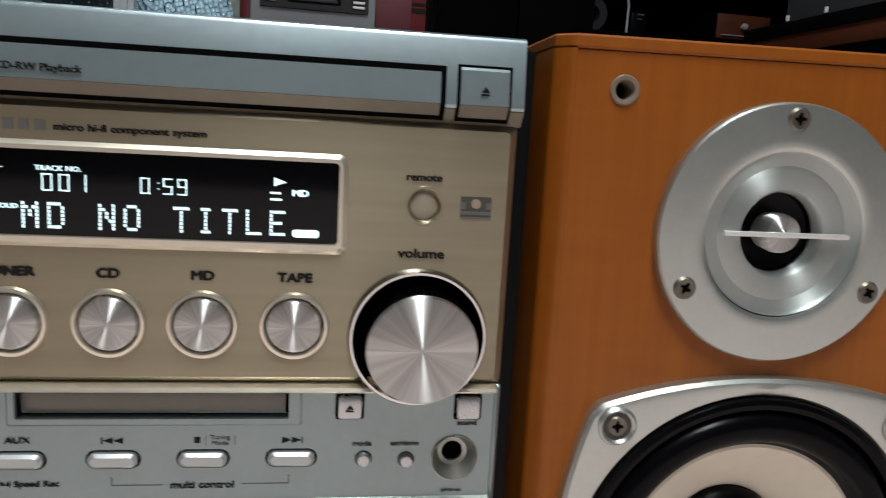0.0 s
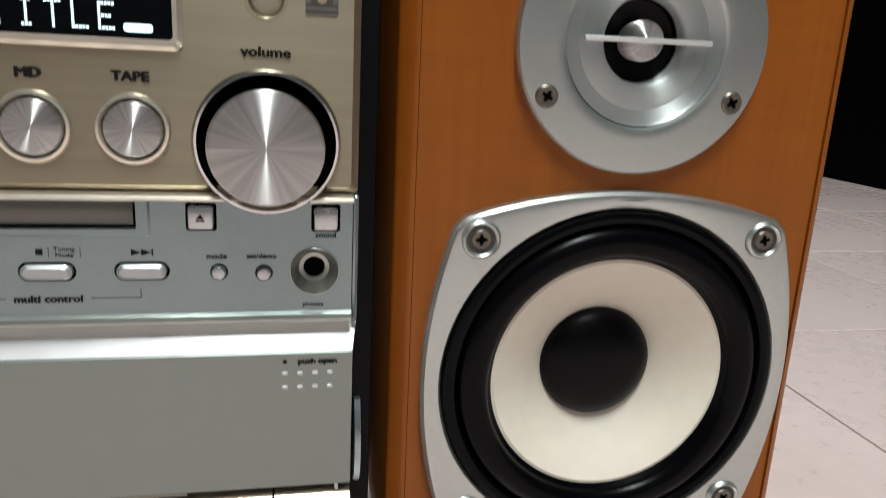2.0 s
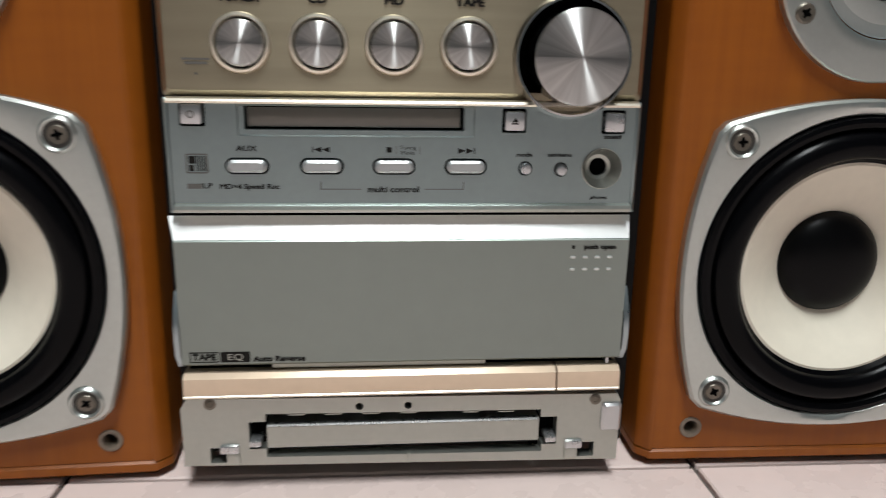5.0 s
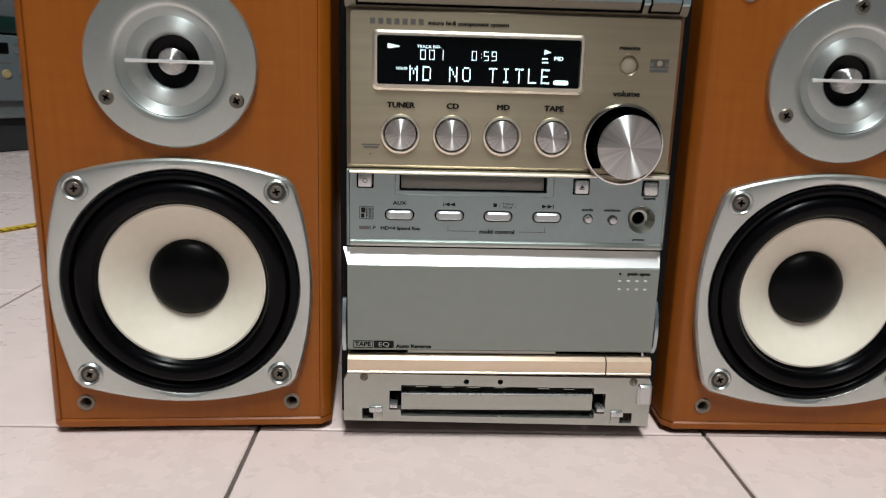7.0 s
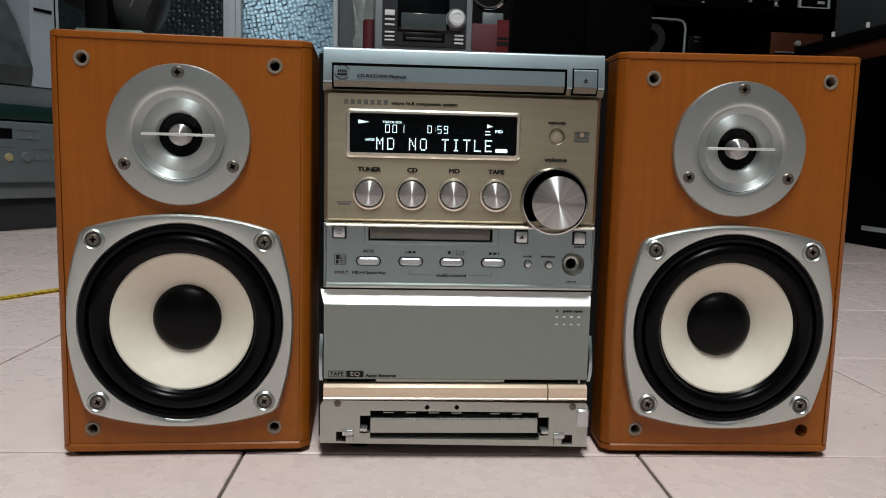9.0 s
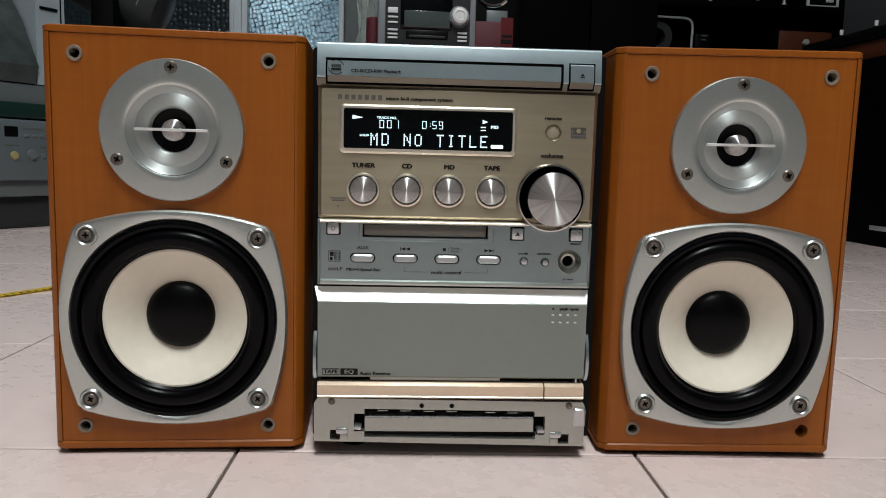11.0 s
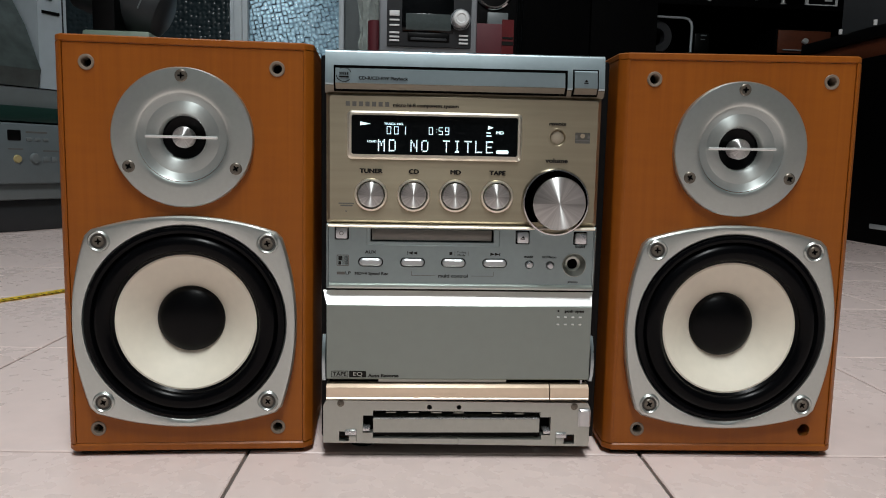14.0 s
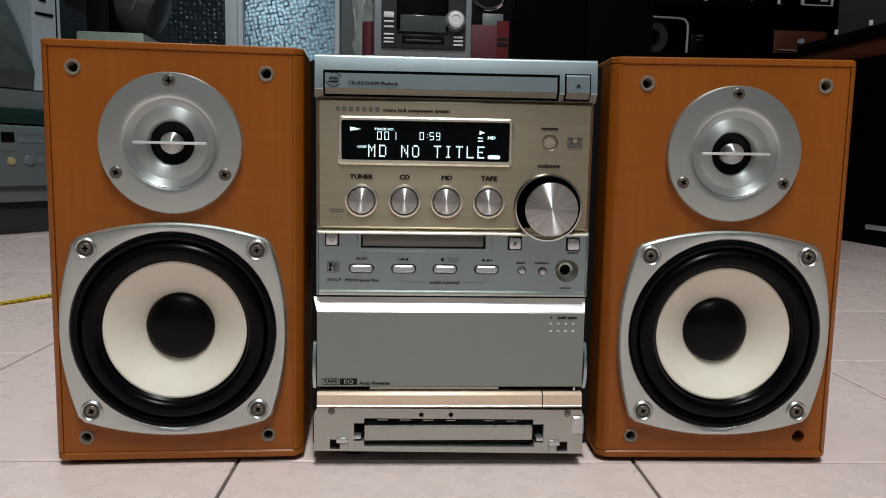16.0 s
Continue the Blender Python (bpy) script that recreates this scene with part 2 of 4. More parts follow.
OUTSIDE.node_tree.links.new(spots.outputs["Fac"], ramp.inputs[0])
OUTSIDE.node_tree.links.new(ramp.outputs[0], OUTSIDE.node_tree.nodes["Principled BSDF"].inputs["Emission Color"])
WALL_SHADED = mat("shaded_wall_paint", (0.012, 0.012, 0.013), 0.8, 0.0, 0.1, 6)
GREEN_TOP = mat("pale_green_laminate", (0.22, 0.28, 0.22), 0.45, 0.0, 0.1, 8)
NIGHT_GLASS = mat("dark_window_glass", (0.015, 0.024, 0.028), 0.22, 0.0, 0.5, 5)
nt, nl = NIGHT_GLASS.node_tree.nodes, NIGHT_GLASS.node_tree.links
nco, nv, nb = nt.new("ShaderNodeTexCoord"), nt.new("ShaderNodeTexVoronoi"), nt.new("ShaderNodeBump")
nv.feature, nv.inputs["Scale"].default_value, nv.inputs["Randomness"].default_value = "SMOOTH_F1", 58, 0.5
nb.inputs["Strength"].default_value, nb.inputs["Distance"].default_value = 0.8, 0.006
nl.new(nco.outputs["Object"], nv.inputs["Vector"])
nl.new(nv.outputs["Distance"], nb.inputs["Height"])
nl.new(nb.outputs[0], nt["Principled BSDF"].inputs["Normal"])


# ---- mesh tools (x to the right, y away from the front, z up) ----
def link(name, bm, material, parent=None, label="", smooth=True, at=None):
    bmesh.ops.recalc_face_normals(bm, faces=bm.faces)
    me = bpy.data.meshes.new(name)
    bm.to_mesh(me)
    bm.free()
    me.materials.append(material)
    if smooth:
        me.shade_smooth()
        me.set_sharp_from_angle(angle=radians(32))
    return link_mesh(name, me, parent, label, at)


def link_mesh(name, me, parent=None, label="", at=None):
    ob = new(name, me)
    if parent:
        ob.parent = parent
    if at:
        ob.location = at
    return tagged(ob, label)


def box(x0, x1, y0, y1, z0, z1, bev=0.0, bm=None, seg=2):
    own = bmesh.new()
    bmesh.ops.create_cube(own, size=1)
    for v in own.verts:
        v.co = ((x0 + x1) / 2 + v.co.x * (x1 - x0), (y0 + y1) / 2 + v.co.y * (y1 - y0), (z0 + z1) / 2 + v.co.z * (z1 - z0))
    if bev:
        bmesh.ops.bevel(own, geom=list(own.edges), offset=bev, segments=seg, profile=0.5, affect="EDGES")
    if bm is None:
        return own
    me = bpy.data.meshes.new("tmp")
    own.to_mesh(me)
    own.free()
    bm.from_mesh(me)
    bpy.data.meshes.remove(me)
    return bm


def lathe(profile, cx=0.0, cz=0.0, n=48, bm=None):
    """Turns a profile of (radius, y) about the y axis through (cx, cz)."""
    bm = bm or bmesh.new()
    rings = []
    for r, y in profile:
        if r < 1e-6:
            rings.append([bm.verts.new((cx, y, cz))])
        else:
            rings.append([bm.verts.new((cx + r * math.cos(2 * math.pi * k / n), y, cz + r * math.sin(2 * math.pi * k / n))) for k in range(n)])
    for a, b in zip(rings, rings[1:]):
        for k in range(n):
            j = (k + 1) % n
            if len(a) == 1 and len(b) > 1:
                bm.faces.new((a[0], b[k], b[j]))
            elif len(b) == 1 and len(a) > 1:
                bm.faces.new((a[k], a[j], b[0]))
            elif len(a) > 1:
                bm.faces.new((a[k], a[j], b[j], b[k]))
    return bm


def circle(cx, cz, r, n=32):
    return [(cx + r * math.cos(2 * math.pi * k / n), cz + r * math.sin(2 * math.pi * k / n)) for k in range(n)]


def rrect(x0, x1, z0, z1, r=0.001, n=4):
    pts = []
    for cx, cz, a0 in ((x1 - r, z1 - r, 0), (x0 + r, z1 - r, 90), (x0 + r, z0 + r, 180), (x1 - r, z0 + r, 270)):
        for k in range(n + 1):
            a = radians(a0 + 90 * k / n)
            pts.append((cx + r * math.cos(a), cz + r * math.sin(a)))
    return pts


def plate(outer, holes=(), y0=0.0, y1=0.003, edge=0.0, bm=None):
    """A plate with its front at y0 and its back at y1, pierced by the holes; edge rounds the front rim a little."""
    bm = bm or bmesh.new()
    for y, lift in ((y0, edge), (y1, 0)):
        edges = []
        for i, loop in enumerate((outer, *holes)):
            if lift and i == 0:
                mx, mz = sum(p[0] for p in loop) / len(loop), sum(p[1] for p in loop) / len(loop)
                hx, hz = max(abs(p[0] - mx) for p in loop), max(abs(p[1] - mz) for p in loop)
                loop = [(mx + (x - mx) * (1 - lift / hx), mz + (z - mz) * (1 - lift / hz)) for x, z in loop]
            vs = [bm.verts.new((x, y, z)) for x, z in loop]
            edges += [bm.edges.new((vs[k], vs[(k + 1) % len(vs)])) for k in range(len(vs))]
        bmesh.ops.triangle_fill(bm, edges=edges, use_beauty=True)
    for i, loop in enumerate((outer, *holes)):
        front = loop
        ys = y0
        if edge and i == 0:
            mx, mz = sum(p[0] for p in loop) / len(loop), sum(p[1] for p in loop) / len(loop)
            hx, hz = max(abs(p[0] - mx) for p in loop), max(abs(p[1] - mz) for p in loop)
            front = [(mx + (x - mx) * (1 - edge / hx), mz + (z - mz) * (1 - edge / hz)) for x, z in loop]
            rings = [[bm.verts.new((x, y0, z)) for x, z in front], [bm.verts.new((x, y0 + edge, z)) for x, z in loop], [bm.verts.new((x, y1, z)) for x, z in loop]]
        else:
            rings = [[bm.verts.new((x, y0, z)) for x, z in loop], [bm.verts.new((x, y1, z)) for x, z in loop]]
        for a, b in zip(rings, rings[1:]):
            for k in range(len(a)):
                j = (k + 1) % len(a)
                bm.faces.new((a[k], a[j], b[j], b[k]))
    bmesh.ops.remove_doubles(bm, verts=bm.verts, dist=1e-6)
    return bm


def prism(profile, x0, x1, bm=None):
    """A profile of (y, z) drawn out from x0 to x1."""
    bm = bm or bmesh.new()
    a, b = [bm.verts.new((x0, y, z)) for y, z in profile], [bm.verts.new((x1, y, z)) for y, z in profile]
    bm.faces.new(a)
    bm.faces.new(b)
    for k in range(len(a)):
        j = (k + 1) % len(a)
        bm.faces.new((a[k], a[j], b[j], b[k]))
    return bm


def writing(words, size, x, z, y, material, parent, align="CENTER", wide=1.0, bold=0.0, name="lettering"):
    cu = bpy.data.curves.new("lettering", "FONT")
    cu.body, cu.size, cu.align_x, cu.align_y, cu.extrude = words, size, align, "CENTER", 0.00005
    cu.resolution_u = 3
    tmp = bpy.data.objects.new("tmp", cu)
    scene.collection.objects.link(tmp)
    bpy.context.view_layer.update()
    me = bpy.data.meshes.new_from_object(tmp.evaluated_get(bpy.context.evaluated_depsgraph_get()))
    bpy.data.objects.remove(tmp)
    me.transform(pose(x, y, z, 90) @ Matrix.Diagonal((wide, 1, 1, 1)))
    if bold:  # heavier strokes: the same letters again, a hair to each side
        bm = bmesh.new()
        for dx, dz, dy in ((0, 0, 0), (bold, 0, 1), (-bold, 0, 2), (0, bold * 0.6, 3), (0, -bold * 0.6, 4)):
            shifted = me.copy()
            shifted.transform(Matrix.Translation((dx, -0.00002 * dy, dz)))
            bm.from_mesh(shifted)
            bpy.data.meshes.remove(shifted)
        bm.to_mesh(me)
        bm.free()
    me.materials.clear()
    me.materials.append(material)
    return link_mesh(name, me, parent)


def bars(spots, y, material, parent, name="printed_mark"):
    for x0, x1, z0, z1 in spots:
        link(name, box(x0, x1, y, y + 0.0002, z0, z1), material, parent, smooth=False)


def behind(x, y, z, turn=0, drop=True, rx=0, ry=0):
    """A place in the back of the room, which lies at a slight turn and falls back a little more the farther it is."""
    return BACK @ pose(x, y + 0.0907 * y - 0.013, z - (0.011 * y if drop else 0), rx, ry, turn)


def root(name, m, label, category, group=""):
    ob = new(name)
    ob.empty_display_size = 0.02
    ob.matrix_world = m
    return tagged(ob, label, category, group)


# ---- the room ----
def slab(name, x0, x1, y0, y1, z0, z1, material, label):
    return tagged(link(name, box(x0, x1, y0, y1, z0, z1), material, smooth=False), label, kind="structure")


floor = slab("floor", -2.3, 2.3, -2.2, 2.9, -0.06, -0.0025, GROUT, "tiled floor of pale pinkish ceramic squares with dark grout joints")
slab("ceiling", -2.3, 2.3, -2.2, 2.9, 2.4, 2.5, CEIL, "plain grey ceiling out of view, toned to cut bounce light")
slab("wall_south", -2.3, 2.3, -2.3, -2.2, -0.06, 2.5, WALL, "plain grey wall out of view, toned to cut bounce light")
slab("wall_east", 2.3, 2.4, -2.3, 3.0, -0.06, 2.5, WALL, "plain grey wall out of view, toned to cut bounce light")
slab("wall_west", -2.4, -2.3, -2.3, 3.0, -0.06, 2.5, WALL, "plain grey wall out of view, toned to cut bounce light")

# ---- the loudspeakers ----
def screw(parent, cx, cz, y, r=0.0033, turn=20):
    head = link("screw", lathe([(0.0, y + 0.0006), (r * 0.3, y + 0.0006), (r * 0.34, y), (r * 0.8, y - 0.0001), (r, y + 0.0007), (r, y + 0.0025)], 0, 0, 20), SCREW, parent, "zinc cross-head screw")
    head.location = (cx, 0, cz)
    bm = bmesh.new()
    for a in (turn, turn + 90):
        b = box(-r * 0.5, r * 0.5, y - 0.0002, y + 0.0009, -r * 0.12, r * 0.12)
        b.transform(pose(0, 0, 0, 0, a, 0))
        me = bpy.data.meshes.new("tmp")
        b.to_mesh(me)
        b.free()
        bm.from_mesh(me)
        bpy.data.meshes.remove(me)
    link("cross_slot", bm, DARK_GAP, head, smooth=False)
    return head


def speaker(m, label, missing_socket=False, tx=-0.0002, tz=0.1973):
    """A two-way bookshelf loudspeaker; its front is at y = 0, its middle at x = 0."""
    sp = root("bookshelf_speaker", m, label, "speaker", "pair of bookshelf speakers")
    z0, z1, d = 0.0030, 0.2547, 0.165
    # half widths and edge sizes: the edge towards the stereo has the wide chamfer
    (wa, ra), (wb, rb) = ((0.0760, 0.0060), (0.0742, 0.0050)) if missing_socket else ((0.0728, 0.0047), (0.0760, 0.0060))
    inner = (-wa + ra, wb - rb, z0 + 0.0048, z1 - 0.0042)
    # cabinet with rounded upright edges and a shallow rebate for the baffle
    bm = bmesh.new()
    def edge(w, r):
        return [(-w, r), (-w + 0.0003, r - 0.0010), (-w + 0.0010, r - 0.0019), (-w + r - 0.0019, 0.0010), (-w + r - 0.0010, 0.0003), (-w + r, 0.0)]

    plan, right = edge(wa, ra), [(-x, y) for x, y in reversed(edge(wb, rb))]
    outline = [(-wa, d)] + plan + [(-wa + ra, 0.024), (wb - rb, 0.024)] + right + [(wb, d)]
    lo, hi = [bm.verts.new((x, y, inner[2])) for x, y in outline], [bm.verts.new((x, y, inner[3])) for x, y in outline]
    for k in range(len(outline)):
        j = (k + 1) % len(outline)
        bm.faces.new((lo[k], lo[j], hi[j], hi[k]))
    flat = [(-wa, d)] + plan + right + [(wb, d)]
    for za, zb, b in ((z0, inner[2], 0.0009), (inner[3], z1, 0.0007)):
        rings = []
        for zz, inset in ((za, b), (za + b, 0), (zb - b, 0), (zb, b)):
            rings.append([bm.verts.new((x * (1 - inset / wa), y + (inset if y < d / 2 else 0), zz)) for x, y in flat])
        bm.faces.new(rings[0])
        bm.faces.new(rings[-1])
        for a, c in zip(rings, rings[1:]):
            for k in range(len(flat)):
                j = (k + 1) % len(flat)
                bm.faces.new((a[k], a[j], c[j], c[k]))
    link("cabinet", bm, WOOD, sp, "cherry veneer box with rounded upright edges")
    g = 0.0003
    spots = [(-0.0545, 0.2391), (0.0545, 0.2391), (-0.0545, 0.0175), (0.0545, 0.0174)]
    holes = [circle(x, z, 0.0041, 24) for x, z in spots] + [circle(0, 0.0855, 0.056, 48), circle(tx, tz, 0.030, 40)]
    link("baffle", plate(rrect(inner[0] + g, inner[1] - g, inner[2] + g, inner[3] - g, 0.0006, 2), holes, 0.0009, 0.014), WOOD, sp, "cherry veneer front board")
    for k, (x, z) in enumerate(spots):
        if missing_socket and k == 3:
            link("bare_hole", lathe([(0.0041, 0.0011), (0.0041, 0.012), (0, 0.012)], x, z, 24), WOOD_HOLE, sp, "bare drilled hole with no socket")
            continue
        so = link("grille_socket", lathe([(0.0028, 0.011), (0.0028, 0.0008), (0.0031, 0.0003), (0.0042, 0.0001), (0.0046, 0.0005), (0.0046, 0.0013)], x, z, 28), SOCKET, sp, "grey plastic socket for the grille")
        link("socket_bottom", lathe([(0.0029, 0.009), (0, 0.009)], x, z, 20), DARK_GAP, so)
    # tweeter
    c = tz
    tw = link("tweeter_plate", lathe([(0.0262, -0.0030), (0.0268, -0.0033), (0.0276, -0.0035), (0.0300, -0.0035), (0.0405, -0.0030), (0.0411, -0.0022), (0.0413, 0.0014)], tx, c - 0.0004, 96), SILVER_SPK, sp, "round satin silver tweeter plate")
    prof = [(0.0262, -0.0030), (0.0257, -0.0023), (0.0252, -0.0020), (0.0219, -0.0016), (0.0213, -0.0014), (0.0207, -0.0016), (0.0190, -0.0018), (0.0170, -0.0019), (0.0148, -0.0019), (0.0139, -0.0016), (0.0133, -0.0008), (0.0131, 0.0006), (0.0130, 0.0022)]
    link("horn", lathe(prof + [(0.0127, 0.0032)], tx, c, 96), HORN, tw, "silver flared horn ring")
    link("throat", lathe([(0.0128, 0.0028), (0.0124, 0.0054), (0.0095, 0.0062), (0.0, 0.0068)], tx, c, 48), CAP, tw, "black tweeter surround")
    plug = [(0.0058, 0.0080), (0.0064, 0.0010), (0.0063, -0.0002), (0.0060, -0.0018), (0.0054, -0.0026), (0.0030, -0.0030), (0.0016, -0.0031), (0.0012, -0.0034), (0, -0.0035)]
    link("phase_plug", lathe(plug, tx, c, 48), SPUN, tw, "turned metal plug with a shallow cone face")
    link("cross_bar", box(tx - 0.0208, tx + 0.0208, -0.0053, -0.0034, c - 0.0008, c + 0.0008, 0.0005), WHITE_METAL, tw, "thin pale cross bar")
    for a in (90, 210, 330):
        screw(tw, tx + 0.0356 * math.cos(radians(a)), c + 0.0356 * math.sin(radians(a)), -0.0040, 0.0037, a)
    # woofer frame with four bowed sides
    wc, hx, hz, bow_x, bow_z = 0.0855, 0.0566, 0.0558, 0.0098, 0.0097
    wd, dx = wc - 0.0007, 0.0004 if missing_socket else -0.0002
    def rim(s):
        pts = []
        corner = [(hx, hz), (-hx, hz), (-hx, -hz), (hx, -hz)]
        for i in range(4):
            (ax, az), (bx, bz) = corner[i], corner[(i + 1) % 4]
            nx, nz = ((0, 1), (-1, 0), (0, -1), (1, 0))[i]
            bow = bow_z if nx == 0 else bow_x
            for k in range(17):
                u = 0.025 + 0.95 * k / 16
                q = 4 * bow * u * (1 - u)
                pts.append(((ax + (bx - ax) * u + nx * q) * s, (az + (bz - az) * u + nz * q) * s))
        return pts
    def ring_points(rad, n):
        out = []
        for x, z in rim(1.0):
            a = math.atan2(z, x)
            out.append((rad * math.cos(a), rad * math.sin(a)))
        return out
    bm = bmesh.new()
    loops = [(rim(1.0), 0.0014), (rim(1.0), -0.0032), (rim(0.984), -0.0046), (rim(0.955), -0.0050), (ring_points(0.0606, 0), -0.0042), (ring_points(0.0597, 0), -0.0030), (ring_points(0.0597, 0), 0.004)]
    rings = [[bm.verts.new((x, y, wc - 0.0004 + z)) for x, z in pts] for pts, y in loops]
    for a, b in zip(rings, rings[1:]):
        for k in range(len(a)):
            j = (k + 1) % len(a)
            bm.faces.new((a[k], a[j], b[j], b[k]))
    fr = link("woofer_frame", bm, SILVER_SPK, sp, "satin silver woofer frame with four bowed sides")
    for sx in (-1, 1):
        for sz in (-1, 1):
            x, z = sx * 0.0491, wc + sz * 0.0494
            cup = link("screw_cup", lathe([(0.0066, -0.0046), (0.0062, -0.0055), (0.0055, -0.0060), (0.0049, -0.0056), (0.0046, -0.0051)], x, z, 32), SILVER_SPK, fr)
            link("cup_shadow_ring", lathe([(0.0047, -0.0051), (0.0036, -0.0051), (0.0030, -0.0050)], x, z, 28), CUP_FLOOR, cup)
            screw(fr, x, z, -0.0054, 0.0037, 25 + 40 * sx + 13 * sz)
    lip = [(0.0598, 0.003), (0.0598, -0.0030), (0.0590, -0.0046), (0.0574, -0.0050), (0.0556, -0.0044), (0.0545, -0.0030)]
    roll = [(0.0490 + 0.0052 * math.cos(radians(a)), -0.0022 - 0.0040 * math.sin(radians(a))) for a in range(0, 181, 15)]
    link("rubber_surround", lathe(lip + roll + [(0.0420, -0.0006)], dx, wd, 96), RUBBER, sp, "glossy black rubber surround")
    link("cone", lathe([(0.0426, -0.0008), (0.0412, -0.0011), (0.0360, 0.0022), (0.0300, 0.0062), (0.0245, 0.0102), (0.0190, 0.0142)], dx, wd, 96), CONE, sp, "cream paper cone")
    if missing_socket:
        bm = bmesh.new()
        bmesh.ops.create_uvsphere(bm, u_segments=12, v_segments=6, radius=1.0, matrix=pose(0.0026, 0.0117, wc + 0.0224, 32) @ Matrix.Diagonal((0.0013, 0.0003, 0.0006, 1)))
        link("smudge", bm, STAIN, sp, "small brown smudge on the cone")
    dome = [(0.0208 * math.cos(radians(a)), 0.0130 - 0.0080 * math.sin(radians(a))) for a in range(0, 90, 9)]
    link("dust_cap", lathe([(0.0208, 0.0142)] + dome + [(0, 0.0050)], dx, wd, 72), CAP, sp, "matt black domed dust cap")
    link("shadow_pad", prism([(0.005, 0.0004), (0.005, z0 + 0.0004), (0.135, z0 + 0.0004), (0.135, -0.0010)], -wa + 0.006, wb - 0.006), BLACK, sp, "thin black pad drawing the shadow line under the cabinet")
    return sp


CUP_FLOOR = mat("shaded_cup_floor", (0.07, 0.066, 0.06), 0.5, 0.5, 0.1)
STAIN = mat("brown_smudge", (0.33, 0.21, 0.12), 0.7, 0.0, 0.35, 600)
WHITE_METAL = mat("pale_bar", (0.82, 0.82, 0.80), 0.35, 0.5, 0.04)
speaker(pose(-0.1690, 0.0059, 0, 0.47, 0.18, 2.97), "cherry-veneered bookshelf speaker with cream cone, grille taken off")
speaker(pose(0.1704, 0.0057, 0.0003, 0.67, -0.45, -1.63), "cherry-veneered bookshelf speaker with cream cone, one grille socket missing", True, -0.0001, 0.1977)


# ---- the stereo ----
def stereo(m):
    st = root("micro_stereo", m, "silver and champagne micro stereo with lit display, tape cover removed below", "stereo")
    P = lambda name, bm, material, label="", parent=st, smooth=True: link(name, bm, material, parent, label, smooth)
    case = P("case", box(-0.0790, 0.0860, 0.0130, 0.225, 0.0105, 0.2490, 0.002), DARK_METAL, "black sheet-metal case")
    P("gap_rim", box(-0.0872, 0.0880, 0.0105, 0.0450, 0.0105, 0.2484, 0.0015), DARK_METAL, "black front rim added to darken the gaps beside the case", case)

    # silver head with the disc tray
    def tilted(bm):
        for v in bm.verts:
            if v.co.y < 0.01 and v.co.z > 0.2304:
                v.co.y += (v.co.z - 0.2304) * 0.11
        return bm

    head = prism([(0.02, 0.2300), (-0.0024, 0.2300), (-0.0030, 0.2308), (-0.0030, 0.2486), (-0.0026, 0.2496), (-0.0015, 0.2502), (0.02, 0.2502)], -0.0832, 0.0818)
    head = P("top_panel", tilted(head), HEAD, "satin silver top panel")
    P("shoulder", prism([(0.0105, 0.2256), (0.0018, 0.2256), (0.0008, 0.2268), (-0.0012, 0.2296), (-0.0012, 0.2301), (0.0105, 0.2301)], -0.0836, 0.0822), GOLD_SHADED, "brownish champagne shoulder under the top panel, darkened for its shade", head)
    P("tray_gap", tilted(prism([(-0.0032, 0.2308), (-0.0032, 0.2412), (-0.0025, 0.2414), (0.004, 0.2266), (0.0002, 0.2264)], -0.0783, 0.0594)), DARK_GAP, "", head)
    tray = P("disc_tray", tilted(prism([(-0.0039, 0.2310), (-0.0038, 0.2392), (-0.0030, 0.2397), (0.002, 0.2397), (0.002, 0.2310)], -0.0772, 0.0578)), HEAD, "satin silver disc tray front")
    P("tray_lip", prism([(-0.0038, 0.2309), (0.002, 0.2309), (0.002, 0.2277), (-0.0012, 0.2277)], -0.0772, 0.0578), GOLD_SHADED, "brownish champagne lower lip, darkened for its downward shade", tray)
    writing("CD-R/CD-RW Playback", 0.0026, -0.0637, 0.2338, -0.0042, INK, tray, "LEFT", 1.12, 0.00013)
    mark = P("disc_mark", plate(rrect(-0.0752, -0.0694, 0.2341, 0.2349, 0.0002, 2), (), -0.0042, -0.0030), INK, "grey printed disc emblem", tray)
    bars([(-0.0748 + k * 0.0011, -0.0741 + k * 0.0011, 0.2355, 0.2371) for k in range(5)], -0.0041, INK, mark)
    for a0, a1 in ((20, 120), (185, 320)):
        bm = bmesh.new()
        arc = [(math.cos(radians(a0 + (a1 - a0) * k / 10)), math.sin(radians(a0 + (a1 - a0) * k / 10))) for k in range(11)]
        pts = [(-0.0722 + 0.0046 * x, 0.2356 + 0.0042 * z) for x, z in arc] + [(-0.0722 + 0.0042 * x, 0.2356 + 0.0037 * z) for x, z in reversed(arc)]
        bm.faces.new([bm.verts.new((x, -0.0041, z)) for x, z in pts])
        P("emblem_arc", bm, INK, "", mark)
    P("eject_gap", tilted(prism([(-0.0032, 0.2308), (-0.0032, 0.2419), (-0.0025, 0.2421), (0.004, 0.2266), (0.0002, 0.2264)], 0.0625, 0.0780)), DARK_GAP, "", head)
    ej = P("eject_button", tilted(prism([(-0.0041, 0.2310), (-0.0040, 0.2404), (-0.0032, 0.2412), (0.002, 0.2412), (0.002, 0.2310)], 0.0634, 0.0771)), HEAD, "square silver disc eject button")
    P("button_lip", prism([(-0.0040, 0.2309), (0.002, 0.2309), (0.002, 0.2275), (-0.0012, 0.2275)], 0.0634, 0.0771), GOLD_SHADED, "brownish champagne lower lip, darkened for its downward shade", ej)
